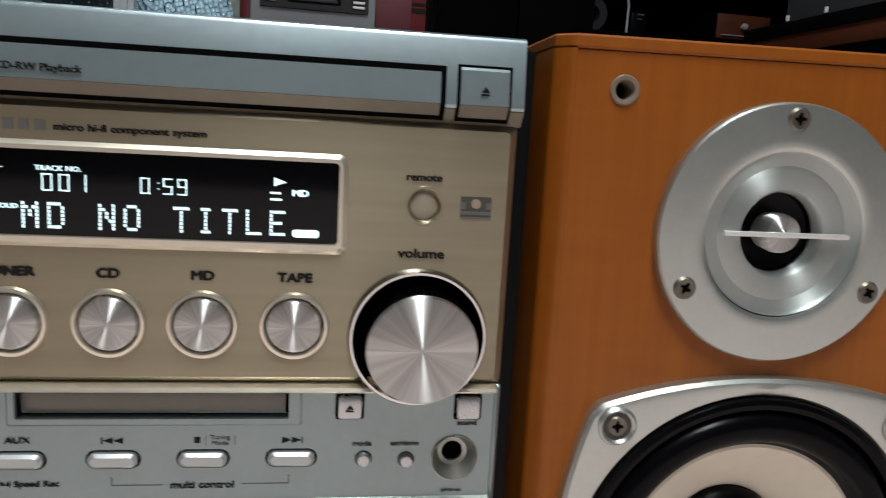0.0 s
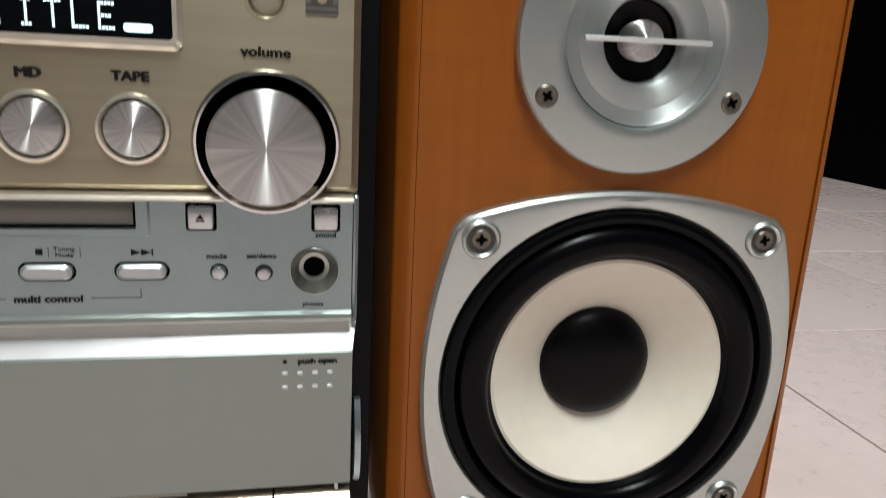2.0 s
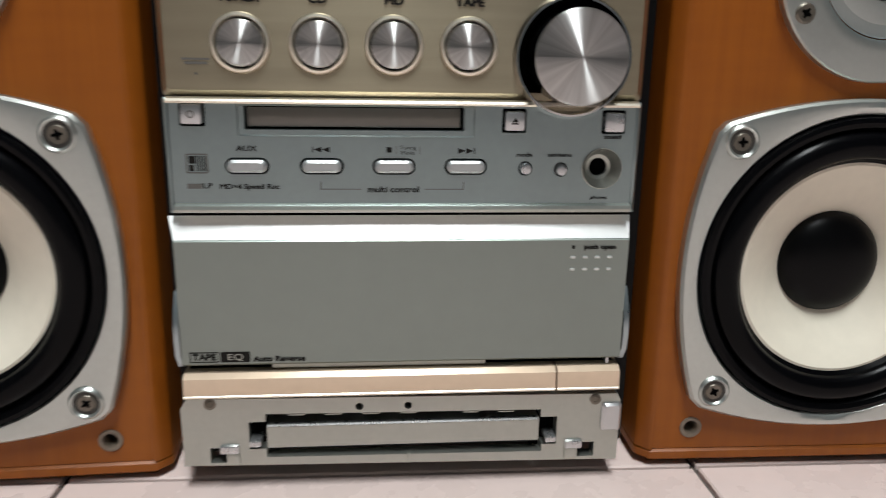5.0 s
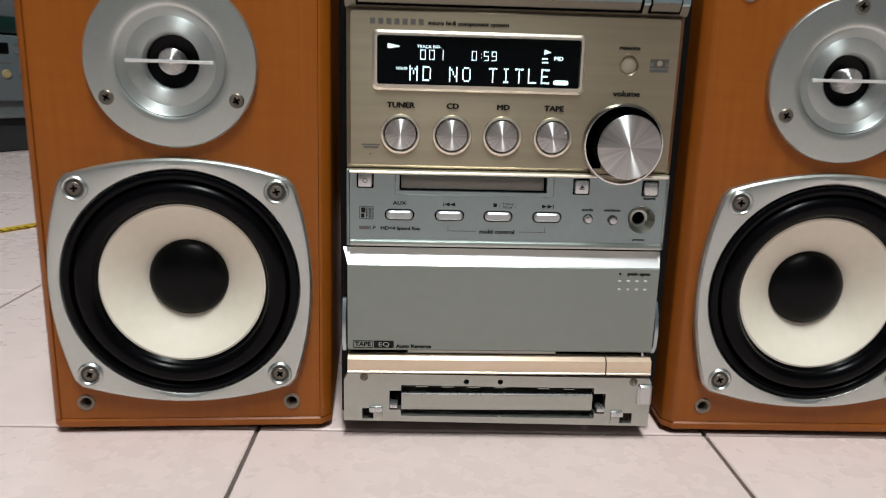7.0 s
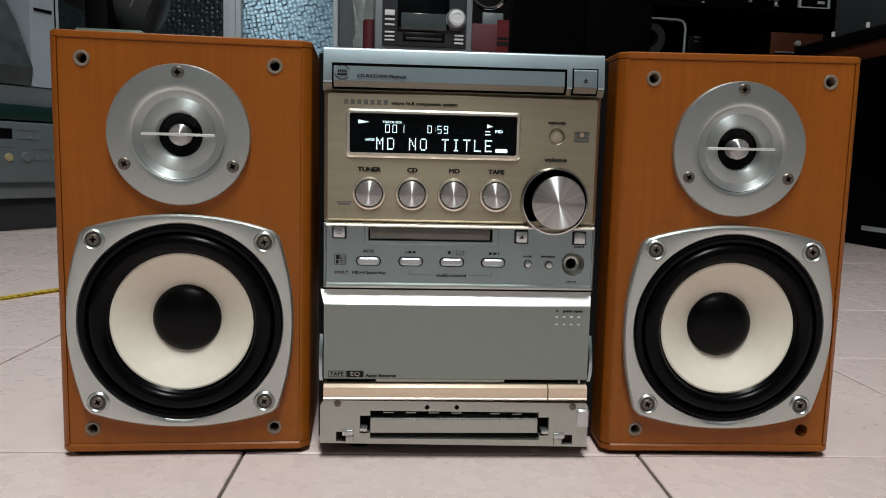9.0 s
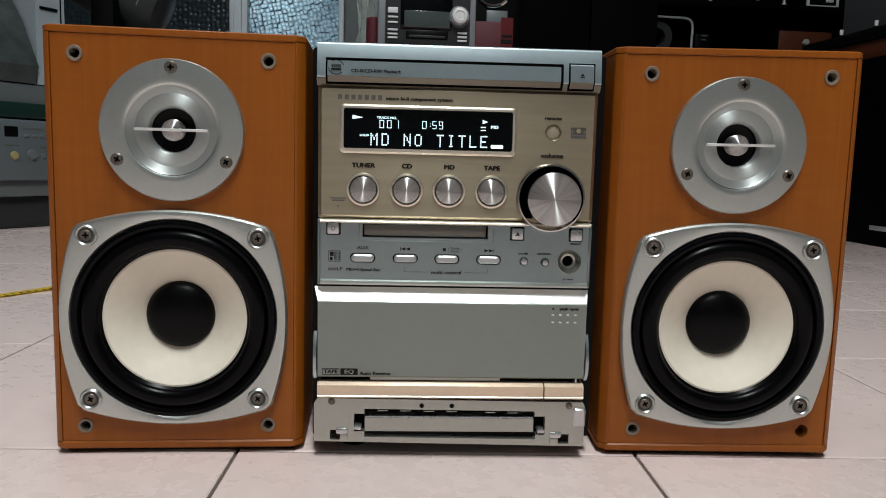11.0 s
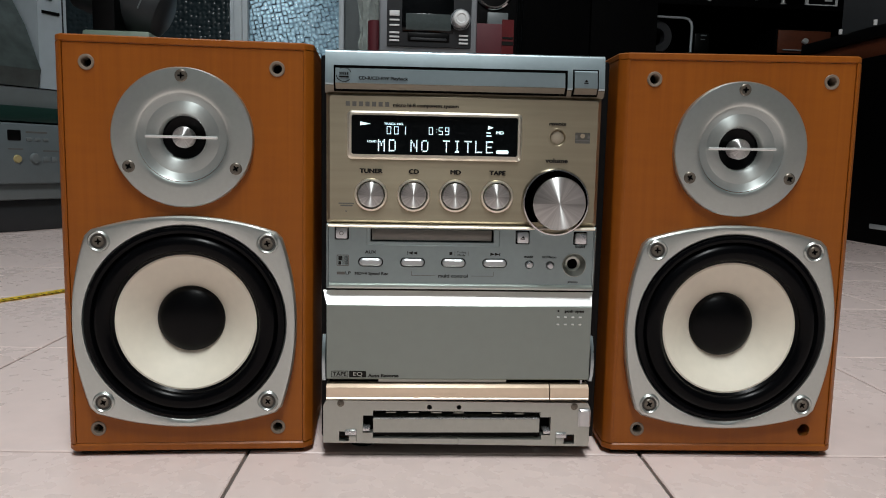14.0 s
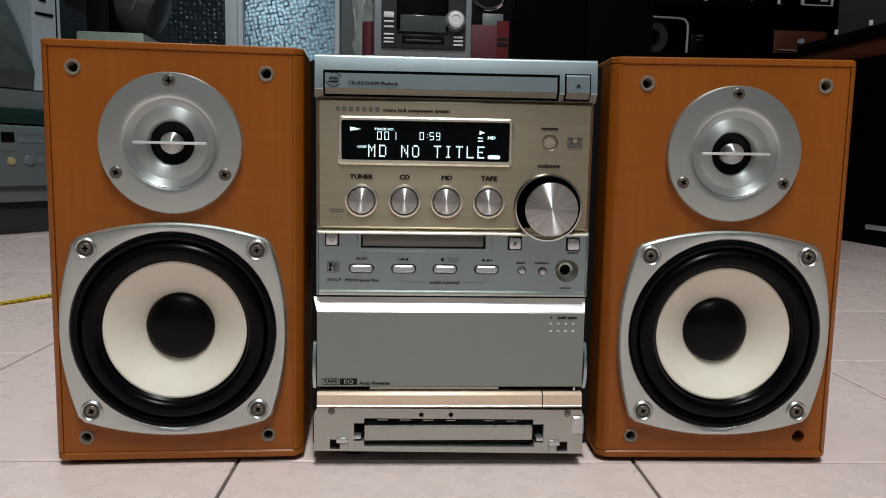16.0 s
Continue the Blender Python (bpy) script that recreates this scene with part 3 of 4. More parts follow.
    eject_sign(ej, 0.0703, 0.2348, -0.0042, 0.0013)

    # champagne panel
    wells = [circle(x, 0.1659, 0.0083, 40) for x in BUTTON_X]
    knob_c = (0.0553, 0.1630)
    outer = rrect(-0.0830, 0.0814, 0.1484, 0.2262, 0.0016, 4)
    body = P("display_panel", plate(outer, wells + [rrect(-0.0690, 0.0318, 0.1897, 0.2134, 0.0015), circle(0.0553, 0.2020, 0.0048, 28), circle(*knob_c, 0.0194, 56)], 0.0, 0.0108, 0.0022), GOLD, "brushed champagne front panel")
    P("side_cheek", plate(rrect(-0.0832, -0.0817, 0.1085, 0.1480, 0.0004, 2), (), 0.0012, 0.010, 0.0005), SILVER_SLOT, "satin silver side cheek")
    P("side_cheek", plate(rrect(0.0802, 0.0818, 0.1085, 0.1480, 0.0004, 2), (), 0.0012, 0.010, 0.0008), SILVER_SLOT, "satin silver side cheek")
    P("lower_lip", prism([(0.0006, 0.1484), (-0.0016, 0.1478), (-0.0020, 0.1470), (-0.0014, 0.1463), (0.004, 0.1463), (0.004, 0.1484)], -0.0815, 0.0800), GOLD_BRIGHT, "polished champagne lip", body)
    bez = P("display_bezel", plate(rrect(-0.0704, 0.0334, 0.1871, 0.2154, 0.0026, 6), [rrect(-0.0680, 0.0310, 0.1900, 0.2130, 0.0012, 4)], -0.0016, 0.0075, 0.0012), GOLD_BRIGHT, "polished champagne display frame")
    screen = P("display_window", plate(rrect(-0.0684, 0.0314, 0.1898, 0.2132, 0.0012), (), 0.0006, 0.006), SCREEN, "black display window", st, False)
    lit_display(screen)
    bars([(-0.0714 + k * 0.00385, -0.0690 + k * 0.00385, 0.2180, 0.2207) for k in range(7)], -0.0002, INK_GREY, body, "brand_mark")
    writing("micro hi-fi component system", 0.0027, -0.0437, 0.2190, -0.0002, INK, body, "LEFT", 1.19, 0.00016)
    writing("remote", 0.0030, 0.0549, 0.2101, -0.0003, INK, body, "CENTER", 1.15, 0.00017)
    eye = P("remote_eye", lathe([(0.0040, 0.0016), (0.0045, 0.0004), (0.0050, -0.0001), (0.0056, -0.0001), (0.0060, 0.0003)], 0.0553, 0.2020, 36), GOLD, "round remote sensor rim")
    P("sensor_lens", lathe([(0.0043, 0.0016), (0.0030, 0.0009), (0, 0.0006)], 0.0553, 0.2020, 32), SENSOR, "smoky sensor lens", eye)
    logo = P("disc_emblem", plate(rrect(0.0658, 0.0748, 0.1988, 0.2052, 0.0004, 2), (), -0.0002, 0.0003), MARK_GREY, "grey printed square emblem", body)
    bars([(0.0658, 0.0748, 0.1988, 0.1994), (0.0658, 0.0748, 0.2000, 0.2010), (0.0658, 0.0672, 0.2016, 0.2036), (0.0733, 0.0748, 0.2016, 0.2036)], -0.0003, INK_GREY, logo)
    P("emblem_hole", lathe([(0.0, -0.00030), (0.0014, -0.00030), (0.0014, 0)], 0.0703, 0.2032, 20), GOLD_SATIN, "", logo)
    for x, words in zip(BUTTON_X, ("TUNER", "CD", "MD", "TAPE")):
        writing(words, 0.0036, x, 0.1800, -0.0003, INK, body, "CENTER", 1.17, 0.00027)
        b = P("source_button", lathe([(0.0077, 0.006), (0.0077, -0.0004), (0.0073, -0.0015), (0.0066, -0.0019), (0.0, -0.0017)], x, 0.1659, 64), SPUN, "round spun-metal source button")
        P("button_ring", lathe([(0.0081, 0.004), (0.0082, -0.0006), (0.0087, -0.0014), (0.0095, -0.0012), (0.0101, 0.0004)], x, 0.1659, 56), GOLD_BRIGHT, "polished champagne ring", b)
    bars([(-0.0755, -0.0665, 0.1602, 0.1609), (-0.0745, -0.0672, 0.1588, 0.1597), (-0.0715, -0.0706, 0.1555, 0.1562)], -0.0002, INK_GREY, body)
    writing("volume", 0.0038, 0.0551, 0.1881, -0.0003, INK, body, "CENTER", 1.2, 0.00020)
    kx, kz = knob_c
    kn = P("volume_knob", lathe([(0.0157, -0.0126), (0.0153, -0.0135), (0.0147, -0.0138), (0.0, -0.0140)], kx, kz, 96), SPUN, "large spun-metal volume knob")
    P("knob_side", lathe([(0.0159, 0.004), (0.0157, -0.0126)], kx, kz, 96), WELL_CHROME, "polished knob side, the black well's reflection put into its colour", kn)
    P("knob_ring", lathe([(0.0188, 0.008), (0.0188, -0.0014), (0.0192, -0.0026), (0.0199, -0.0026), (0.0207, -0.0010), (0.0209, 0.0012)], kx, kz, 96), CHROME, "polished knob surround", kn)
    P("knob_well", lathe([(0.01875, 0.0), (0.0185, 0.0065), (0.0157, 0.0068)], kx, kz, 64), DARK_GAP, "", kn)

    # disc slot panel, bluish silver
    pills = [(x, 0.1250) for x in BUTTON_X]
    squares = [(-0.0738, 0.1426), (0.0363, 0.1412), (0.0720, 0.1410)]
    smalls = [(0.0409, 0.1245), (0.0538, 0.1241)]
    holes = [rrect(x - 0.0076, x + 0.0076, z - 0.0029, z + 0.0029, 0.0028, 6) for x, z in pills]
    holes += [rrect(x - 0.0043, x + 0.0043, z - 0.0042, z + 0.0042, 0.0008) for x, z in squares]
    holes += [circle(x, z, 0.0026, 24) for x, z in smalls] + [circle(0.0688, 0.1245, 0.0072, 36), rrect(-0.0565, 0.0185, 0.1376, 0.1455, 0.0004)]
    mid = P("slot_panel", plate(rrect(-0.0815, 0.0800, 0.1118, 0.1466, 0.0006, 2), holes, 0.0016, 0.0088), SILVER_SLOT, "bluish satin silver front panel")
    P("panel_ledge", prism([(0.0016, 0.1120), (-0.0002, 0.1112), (-0.0006, 0.1100), (0.0002, 0.1088), (0.003, 0.1083), (0.0088, 0.1083), (0.0088, 0.1120)], -0.0815, 0.0800), SILVER_WARM, "rounded lower ledge", mid)
    P("slot_surround", plate(rrect(-0.0590, 0.0224, 0.1352, 0.1462, 0.0005, 2), [rrect(-0.0566, 0.0186, 0.1375, 0.1456, 0.0004)], 0.0009, 0.006, 0.0007), SILVER_SLOT, "raised frame of the disc slot", mid)
    P("slot_flap", box(-0.0558, 0.0175, 0.0034, 0.0052, 0.1383, 0.1450, 0.0003), SMOKED, "smoky brown disc slot flap", mid)
    P("slot_depth", box(-0.0568, 0.0188, 0.0056, 0.0080, 0.1370, 0.1458), DARK_GAP, "", mid, False)
    for k, (x, z) in enumerate(squares):
        sq = P("square_button", box(x - 0.0035, x + 0.0035, -0.0006, 0.006, z - 0.0034, z + 0.0034, 0.0008), BRIGHT, "small square silver button")
        P("button_gap", box(x - 0.0044, x + 0.0044, 0.0040, 0.0075, z - 0.0043, z + 0.0043), DARK_GAP, "", sq, False)
        if k == 1:
            eject_sign(sq, x, z, -0.0008, 0.0012)
        if k == 0:
            P("power_sign", lathe([(0.0009, -0.0007), (0.0009, -0.0008), (0.0013, -0.0008), (0.0013, -0.0005)], x, z, 20), INK_GREY, "", sq)
    writing("sound", 0.0022, 0.0720, 0.1358, 0.0014, INK, mid, "CENTER", 1.15, 0.00008)
    for x, z in pills:
        pb = P("pill_button", plate(rrect(x - 0.0068, x + 0.0068, z - 0.0022, z + 0.0022, 0.0021, 6), (), -0.0004, 0.006, 0.0009), PILL, "long rounded silver button")
        P("button_gap", box(x - 0.0077, x + 0.0077, 0.0044, 0.0075, z - 0.0030, z + 0.0030), DARK_GAP, "", pb, False)
    for x, z in smalls:
        sb = P("small_button", lathe([(0.0021, 0.006), (0.0021, 0.0004), (0.0017, -0.0004), (0.0, -0.0007)], x, z, 28), BRIGHT, "tiny round silver button")
        P("button_gap", lathe([(0.0027, 0.0052), (0, 0.0052)], x, z, 20), DARK_GAP, "", sb)
    jk = P("headphone_jack", lathe([(0.0074, 0.0012), (0.0071, 0.0010), (0.0062, 0.0034), (0.0046, 0.0062), (0.0033, 0.0066), (0.0033, 0.012)], 0.0688, 0.1245, 40), SILVER_WARM, "conical headphone socket")
    P("jack_hole", lathe([(0.0034, 0.0078), (0, 0.0078)], 0.0688, 0.1245, 24), DARK_GAP, "", jk)
    writing("phones", 0.0018, 0.0683, 0.1140, 0.0014, INK, mid, "CENTER", 1.2, 0.00003)
    writing("mode", 0.0022, 0.0403, 0.1293, 0.0014, INK, mid, "CENTER", 1.15, 0.00007)
    writing("set/demo", 0.0021, 0.0532, 0.1293, 0.0014, INK, mid, "CENTER", 1.1, 0.00006)
    writing("AUX", 0.0026, BUTTON_X[0], 0.1310, 0.0013, INK, mid, "CENTER", 1.25, 0.00010)
    skip_sign(mid, BUTTON_X[1], 0.1308, -1)
    skip_sign(mid, BUTTON_X[3], 0.1306, 1)
    x = BUTTON_X[2]
    bars([(x - 0.0026, x - 0.0008, 0.1299, 0.1317)], 0.0014, INK, mid, "stop_sign")
    writing("Tuning", 0.0018, x + 0.0048, 0.1316, 0.0014, INK, mid, "CENTER", 1.15)
    writing("Mode", 0.0018, x + 0.0048, 0.1298, 0.0014, INK, mid, "CENTER", 1.15)
    bars([(x + 0.0006, x + 0.0008, 0.1293, 0.1321), (x + 0.0089, x + 0.0091, 0.1293, 0.1321)], 0.0014, INK_GREY, mid)
    writing("multi control", 0.0030, -0.0060, 0.1168, 0.0014, INK, mid, "CENTER", 1.15, 0.00012)
    bars([(-0.0315, -0.0172, 0.11685, 0.1171), (-0.0315, -0.0312, 0.11685, 0.1196)], 0.0014, INK_GREY, mid, "bracket_line")
    bars([(0.0052, 0.0190, 0.11685, 0.1171), (0.0187, 0.0190, 0.11685, 0.1196)], 0.0014, INK_GREY, mid, "bracket_line")
    emb = P("minidisc_emblem", plate(rrect(-0.0768, -0.0695, 0.1224, 0.1292, 0.0006, 3), [rrect(-0.0764, -0.0699, 0.1228, 0.1288, 0.0004, 3)], 0.0013, 0.0017), INK_GREY, "square outlined emblem", mid)
    bars([(-0.0758, -0.0736, 0.1258, 0.1284), (-0.0758, -0.0742, 0.1232, 0.1253)] + [(-0.0732 + k * 0.0007, -0.0729 + k * 0.0007, 0.1232, 0.1284) for k in range(5)], 0.0013, INK, emb)
    writing("LP", 0.0026, -0.0700, 0.1180, 0.0014, INK, mid, "CENTER", 1.3, 0.00004)
    bars([(-0.0768, -0.0718, 0.1171, 0.1188)], 0.0014, INK_GREY, mid)
    writing("MD×4 Speed Rec", 0.0025, -0.0660, 0.1178, 0.0014, INK, mid, "LEFT", 1.15, 0.00010)

    # tape door
    door = prism([(0.009, 0.0516), (0.0008, 0.0516), (0.0, 0.0524), (0.0, 0.0984), (0.0003, 0.0988), (0.009, 0.0988)], -0.0828, 0.0806)
    door = P("tape_door", door, SILVER_DOOR, "satin silver cassette door with a bevelled top edge")
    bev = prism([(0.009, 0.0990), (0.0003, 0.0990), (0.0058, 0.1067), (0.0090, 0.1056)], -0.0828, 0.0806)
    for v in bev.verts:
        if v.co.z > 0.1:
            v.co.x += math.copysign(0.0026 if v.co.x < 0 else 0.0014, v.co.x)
    P("door_bevel", bev, GLINT_SILVER, "bevelled upper edge, lamp highlight put into its colour", door)
    writing("push open", 0.0024, 0.0698, 0.0958, -0.0003, INK, door, "CENTER", 1.2, 0.00014)
    P("up_arrow", prism([(-0.0002, 0.0952), (0.0002, 0.0952), (0.0002, 0.0964), (-0.0002, 0.0964)], 0.0593, 0.0604), INK, "", door, False)
    for i in range(4):
        for j in range(2):
            cx, cz = 0.0598 + i * 0.0046, 0.0920 - j * 0.0046
            P("finger_stud", box(cx - 0.0009, cx + 0.0009, -0.0007, 0.0006, cz - 0.0005, cz + 0.0005, 0.0004), GLINT_SILVER, "tiny raised bright stud", door)
    P("tape_frame", plate(rrect(-0.0800, -0.0696, 0.0531, 0.0571, 0.0003, 2), [rrect(-0.0797, -0.0699, 0.0534, 0.0568, 0.0002, 2)], -0.0002, 0.0002), INK, "", door)
    writing("TAPE", 0.0033, -0.0748, 0.0551, -0.0003, INK, door, "CENTER", 1.12, 0.00010)
    tab = P("dark_label_block", plate(rrect(-0.0690, -0.0585, 0.0531, 0.0571, 0.0003, 2), (), -0.0002, 0.0002), INK, "dark printed block", door)
    writing("EQ", 0.0034, -0.0637, 0.0551, -0.0004, SILVER_WARM, tab, "CENTER", 1.35)
    writing("Auto Reverse", 0.0028, -0.0573, 0.0541, -0.0002, INK, door, "LEFT", 1.2, 0.00015)
    for x in (-0.0850, 0.0832):
        bm = bmesh.new()
        pts = [(0.0080, 0.078), (0.0048, 0.072), (0.0030, 0.066), (0.0024, 0.060), (0.0032, 0.054), (0.0064, 0.049)]
        prism(pts + [(0.012, 0.049), (0.012, 0.078)], x - 0.0010, x + 0.0010, bm)
        P("door_hinge_trim", bm, SILVER, "thin curved silver side trim")
    P("door_shadow_gap", box(-0.0815, 0.0795, 0.0050, 0.0088, 0.0486, 0.0520), DARK_GAP, "", st, False)
    P("door_stop", box(-0.0510, 0.0290, 0.0030, 0.0075, 0.0492, 0.0510), SILVER_WARM, "")
    P("door_latch", box(0.0757, 0.0768, 0.0015, 0.0060, 0.0490, 0.0514), BRIGHT, "")

    # champagne strip in two lengths
    for x0, x1 in ((-0.0828, 0.0556), (0.0563, 0.0806)):
        sl = P("champagne_strip", prism([(0.009, 0.0388), (-0.0006, 0.0388), (-0.0018, 0.0394), (-0.0022, 0.0405), (-0.0016, 0.0470), (0.0006, 0.0486), (0.009, 0.0490)], x0, x1), PINK, "pale champagne plastic strip")
        P("strip_edge", prism([(-0.0019, 0.0394), (-0.0026, 0.0399), (-0.0026, 0.0404), (-0.0020, 0.0409), (0.002, 0.0402)], x0 + 0.0001, x1 - 0.0001), GOLD_BRIGHT, "polished lower edge", sl)

    # open base where the cover is missing
    slot = [(-0.0542, 0.0136), (-0.0542, 0.0172), (-0.0605, 0.0172), (-0.0605, 0.0284), (-0.0542, 0.0284), (-0.0542, 0.0316), (0.0512, 0.0306), (0.0512, 0.0274), (0.0578, 0.0274), (0.0578, 0.0156), (0.0520, 0.0156), (0.0520, 0.0126)]
    foot_l = [(-0.0752, 0.0118), (-0.0752, 0.0180), (-0.0690, 0.0180), (-0.0690, 0.0118)]
    foot_r = [(0.0665, 0.0098), (0.0665, 0.0160), (0.0732, 0.0160), (0.0732, 0.0098)]
    base_holes = [slot, foot_l, foot_r, circle(-0.0190, 0.0338, 0.0015, 16), circle(-0.0005, 0.0338, 0.0015, 16)]
    rim_pts = [(-0.0850, 0.0108), (-0.0850, 0.0345), (-0.0828, 0.0382), (0.0812, 0.0366), (0.0826, 0.0335), (0.0826, 0.0082)]
    base = P("base_frame", plate(rim_pts, base_holes, 0.0004, 0.0060), SILVER_WARM, "bare satin silver base frame with open slot")
    P("base_depth", box(-0.0800, 0.0790, 0.0160, 0.0190, 0.0110, 0.0378), DARK_GAP, "", base, False)
    dr = P("slot_drawer", prism([(0.0034, 0.0164), (0.0014, 0.0170), (0.0014, 0.0256), (0.0030, 0.0262), (0.014, 0.0262), (0.014, 0.0164)], -0.0540, 0.0508), SILVER_WARM, "satin silver bar in the open slot", base)
    P("drawer_edge", prism([(0.0016, 0.0256), (0.0010, 0.0260), (0.0018, 0.0265), (0.004, 0.0263)], -0.0538, 0.0506), BRIGHT, "bright upper edge", dr)
    for x0, x1, z in ((-0.0462, -0.0398, 0.0318), (-0.0322, -0.0256, 0.0317), (-0.0178, -0.0112, 0.0316), (-0.0034, 0.0030, 0.0315), (0.0210, 0.0270, 0.0311), (0.0350, 0.0410, 0.0309)):
        P("slot_rib", box(x0, x1, 0.0040, 0.0160, z - 0.0029, z - 0.0024), SILVER_WARM, "", base, False)
    for x0, x1, z0, z1 in ((-0.0604, -0.0560, 0.0186, 0.0212), (0.0530, 0.0574, 0.0170, 0.0196), (-0.0714, -0.0642, 0.0160, 0.0194), (0.0612, 0.0680, 0.0140, 0.0174)):
        P("bright_tab", box(x0, x1, -0.0012, 0.0070, z0, z1, 0.0006), BRIGHT, "bright plastic tab", base)
    for x0, x1, z0, z1 in ((-0.0692, -0.0642, 0.0112, 0.0162), (0.0612, 0.0662, 0.0092, 0.0142)):
        P("tab_leg", box(x0, x1, -0.0006, 0.0065, z0, z1, 0.0006), SILVER_WARM, "", base)
    P("corner_clip", plate(rrect(0.0752, 0.0829, 0.0212, 0.0330, 0.0012, 4), (), -0.0014, 0.004, 0.001), BRIGHT, "bright rounded corner clip", base)
    for x, z in ((-0.0742, 0.0362), (0.0725, 0.0344)):
        P("screw_hole", lathe([(0.0023, 0.0006), (0.0022, 0.0001), (0.0012, -0.0002), (0.0009, 0.0001), (0, 0.0001)], x, z, 20), SCREW, "recessed screw", base)
    P("centre_rib", box(-0.0010, 0.0008, 0.0000, 0.0030, 0.0102, 0.0136, 0.0003), SILVER_WARM, "", base)
    for x in (-0.062, 0.062):
        P("rubber_foot", lathe_up(x, 0.030, 0.0094, -0.0001, 0.0112), BLACK, "black round foot")
        P("rubber_foot", lathe_up(x, 0.200, 0.0094, -0.0015, 0.0112), BLACK, "black round foot")
    return st


GLINT_SILVER = mat("glint_silver", (0.90, 0.91, 0.90), 0.34, 0.6, 0.02)
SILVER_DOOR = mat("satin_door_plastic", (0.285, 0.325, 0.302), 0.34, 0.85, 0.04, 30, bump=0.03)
BUTTON_X = (-0.0563, -0.0308, -0.0058, 0.0195)


def lathe_up(x, y, r, z0, z1):
    bm = bmesh.new()
    bmesh.ops.create_cone(bm, cap_ends=True, segments=24, radius1=r * 0.94, radius2=r, depth=z1 - z0, matrix=pose(x, y, (z0 + z1) / 2))
    return bm


def eject_sign(parent, x, z, y, s):
    bm = bmesh.new()
    vs = [bm.verts.new(p) for p in ((x - s, y, z - s * 0.25), (x + s, y, z - s * 0.25), (x, y, z + s))]
    bm.faces.new(vs)
    box(x - s, x + s, y, y + 0.0001, z - s * 0.9, z - s * 0.5, bm=bm)
    return link("eject_sign", bm, INK, parent, smooth=False)


def skip_sign(parent, x, z, way):
    bm = bmesh.new()
    for k in (-1, 1):
        cx = x + k * 0.0014
        bm.faces.new([bm.verts.new(p) for p in ((cx - way * 0.0014, 0.0014, z + 0.0010), (cx - way * 0.0014, 0.0014, z - 0.0010), (cx + way * 0.0014, 0.0014, z))])
    box(x + way * 0.0030 - 0.0002, x + way * 0.0030 + 0.0002, 0.0014, 0.0016, z - 0.0010, z + 0.0010, bm=bm)
    return link("skip_sign", bm, INK, parent, smooth=False)


DOTS = {
    "M": "10001 11011 10101 10101 10001 10001 10001", "D": "11110 10001 10001 10001 10001 10001 11110",
    "N": "10001 11001 10101 10101 10011 10001 10001", "O": "01110 10001 10001 10001 10001 10001 01110",
    "T": "11111 00100 00100 00100 00100 00100 00100", "I": "01110 00100 00100 00100 00100 00100 01110",
    "L": "10000 10000 10000 10000 10000 10000 11111", "E": "11111 10000 10000 11110 10000 10000 11111",
}
SEGMENTS = {"0": "abcdef", "1": "bc", "5": "acdfg", "9": "abcdfg"}


def lit_display(screen):
    """The glowing characters a hair in front of the black window."""
    y = 0.0004
    bm = bmesh.new()
    pw, ph, left, top = 0.00086, 0.00104, -0.0524, 0.19895
    for k, ch in enumerate("MD NO TITLE"):
        if ch == " ":
            continue
        for row, bits in enumerate(DOTS[ch].split()):
            for col, bit in enumerate(bits):
                if bit == "1":
                    x, z = left + k * 0.00646 + col * pw, top - row * ph
                    box(x, x + pw * 0.78, y, y + 0.0001, z - ph * 0.78, z, bm=bm)
    link("title_dots", bm, SEG, screen, "glowing white dot-matrix line", False)

    def digits(words, x, z, h, w, pitch):
        t = h * 0.075
        spans = {"a": (0, w, h - t, h), "g": (0, w, h / 2 - t / 2, h / 2 + t / 2), "d": (0, w, 0, t), "f": (0, t, h / 2, h), "b": (w - t, w, h / 2, h), "e": (0, t, 0, h / 2), "c": (w - t, w, 0, h / 2)}
        for ch in words:
            bm = bmesh.new()
            if ch == ":":
                for zz in (0.3, 0.66):
                    box(x + w * 0.3, x + w * 0.3 + t, y, y + 0.0001, z + h * zz, z + h * zz + t, bm=bm)
                link("colon", bm, SEG, screen, "", False)
                x += pitch * 0.55
                continue
            for s in SEGMENTS[ch]:
                a, b, c, d = spans[s]
                box(x + a, x + b, y, y + 0.0001, z + c, z + d, bm=bm)
            bmesh.ops.remove_doubles(bm, verts=bm.verts, dist=1e-6)
            link("digit", bm, SEG, screen, "glowing white digit", False)
            x += pitch

    digits("001", -0.0472, 0.2020, 0.0046, 0.0026, 0.0043)
    digits("0:59", -0.0222, 0.2022, 0.0044, 0.0024, 0.0038)
    bm = bmesh.new()
    bm.faces.new([bm.verts.new(p) for p in ((-0.0630, y, 0.2092), (-0.0630, y, 0.2068), (-0.0566, y, 0.2079))])
    link("play_sign", bm, SEG, screen, "", False)
    bm = bmesh.new()
    bm.faces.new([bm.verts.new(p) for p in ((0.0132, y, 0.2082), (0.0132, y, 0.2058), (0.0166, y, 0.2070))])
    box(0.0122, 0.0150, y, y + 0.0001, 0.2036, 0.2042, bm=bm)
    box(0.0122, 0.0154, y, y + 0.0001, 0.2018, 0.2024, bm=bm)
    link("repeat_sign", bm, SEG, screen, "", False)
    writing("TRACK NO.", 0.0019, -0.0430, 0.2080, y, SEG, screen, "CENTER", 1.15, 0.00004)
    writing("MD", 0.0025, 0.0204, 0.2040, y, SEG, screen, "CENTER", 1.2, 0.00012)
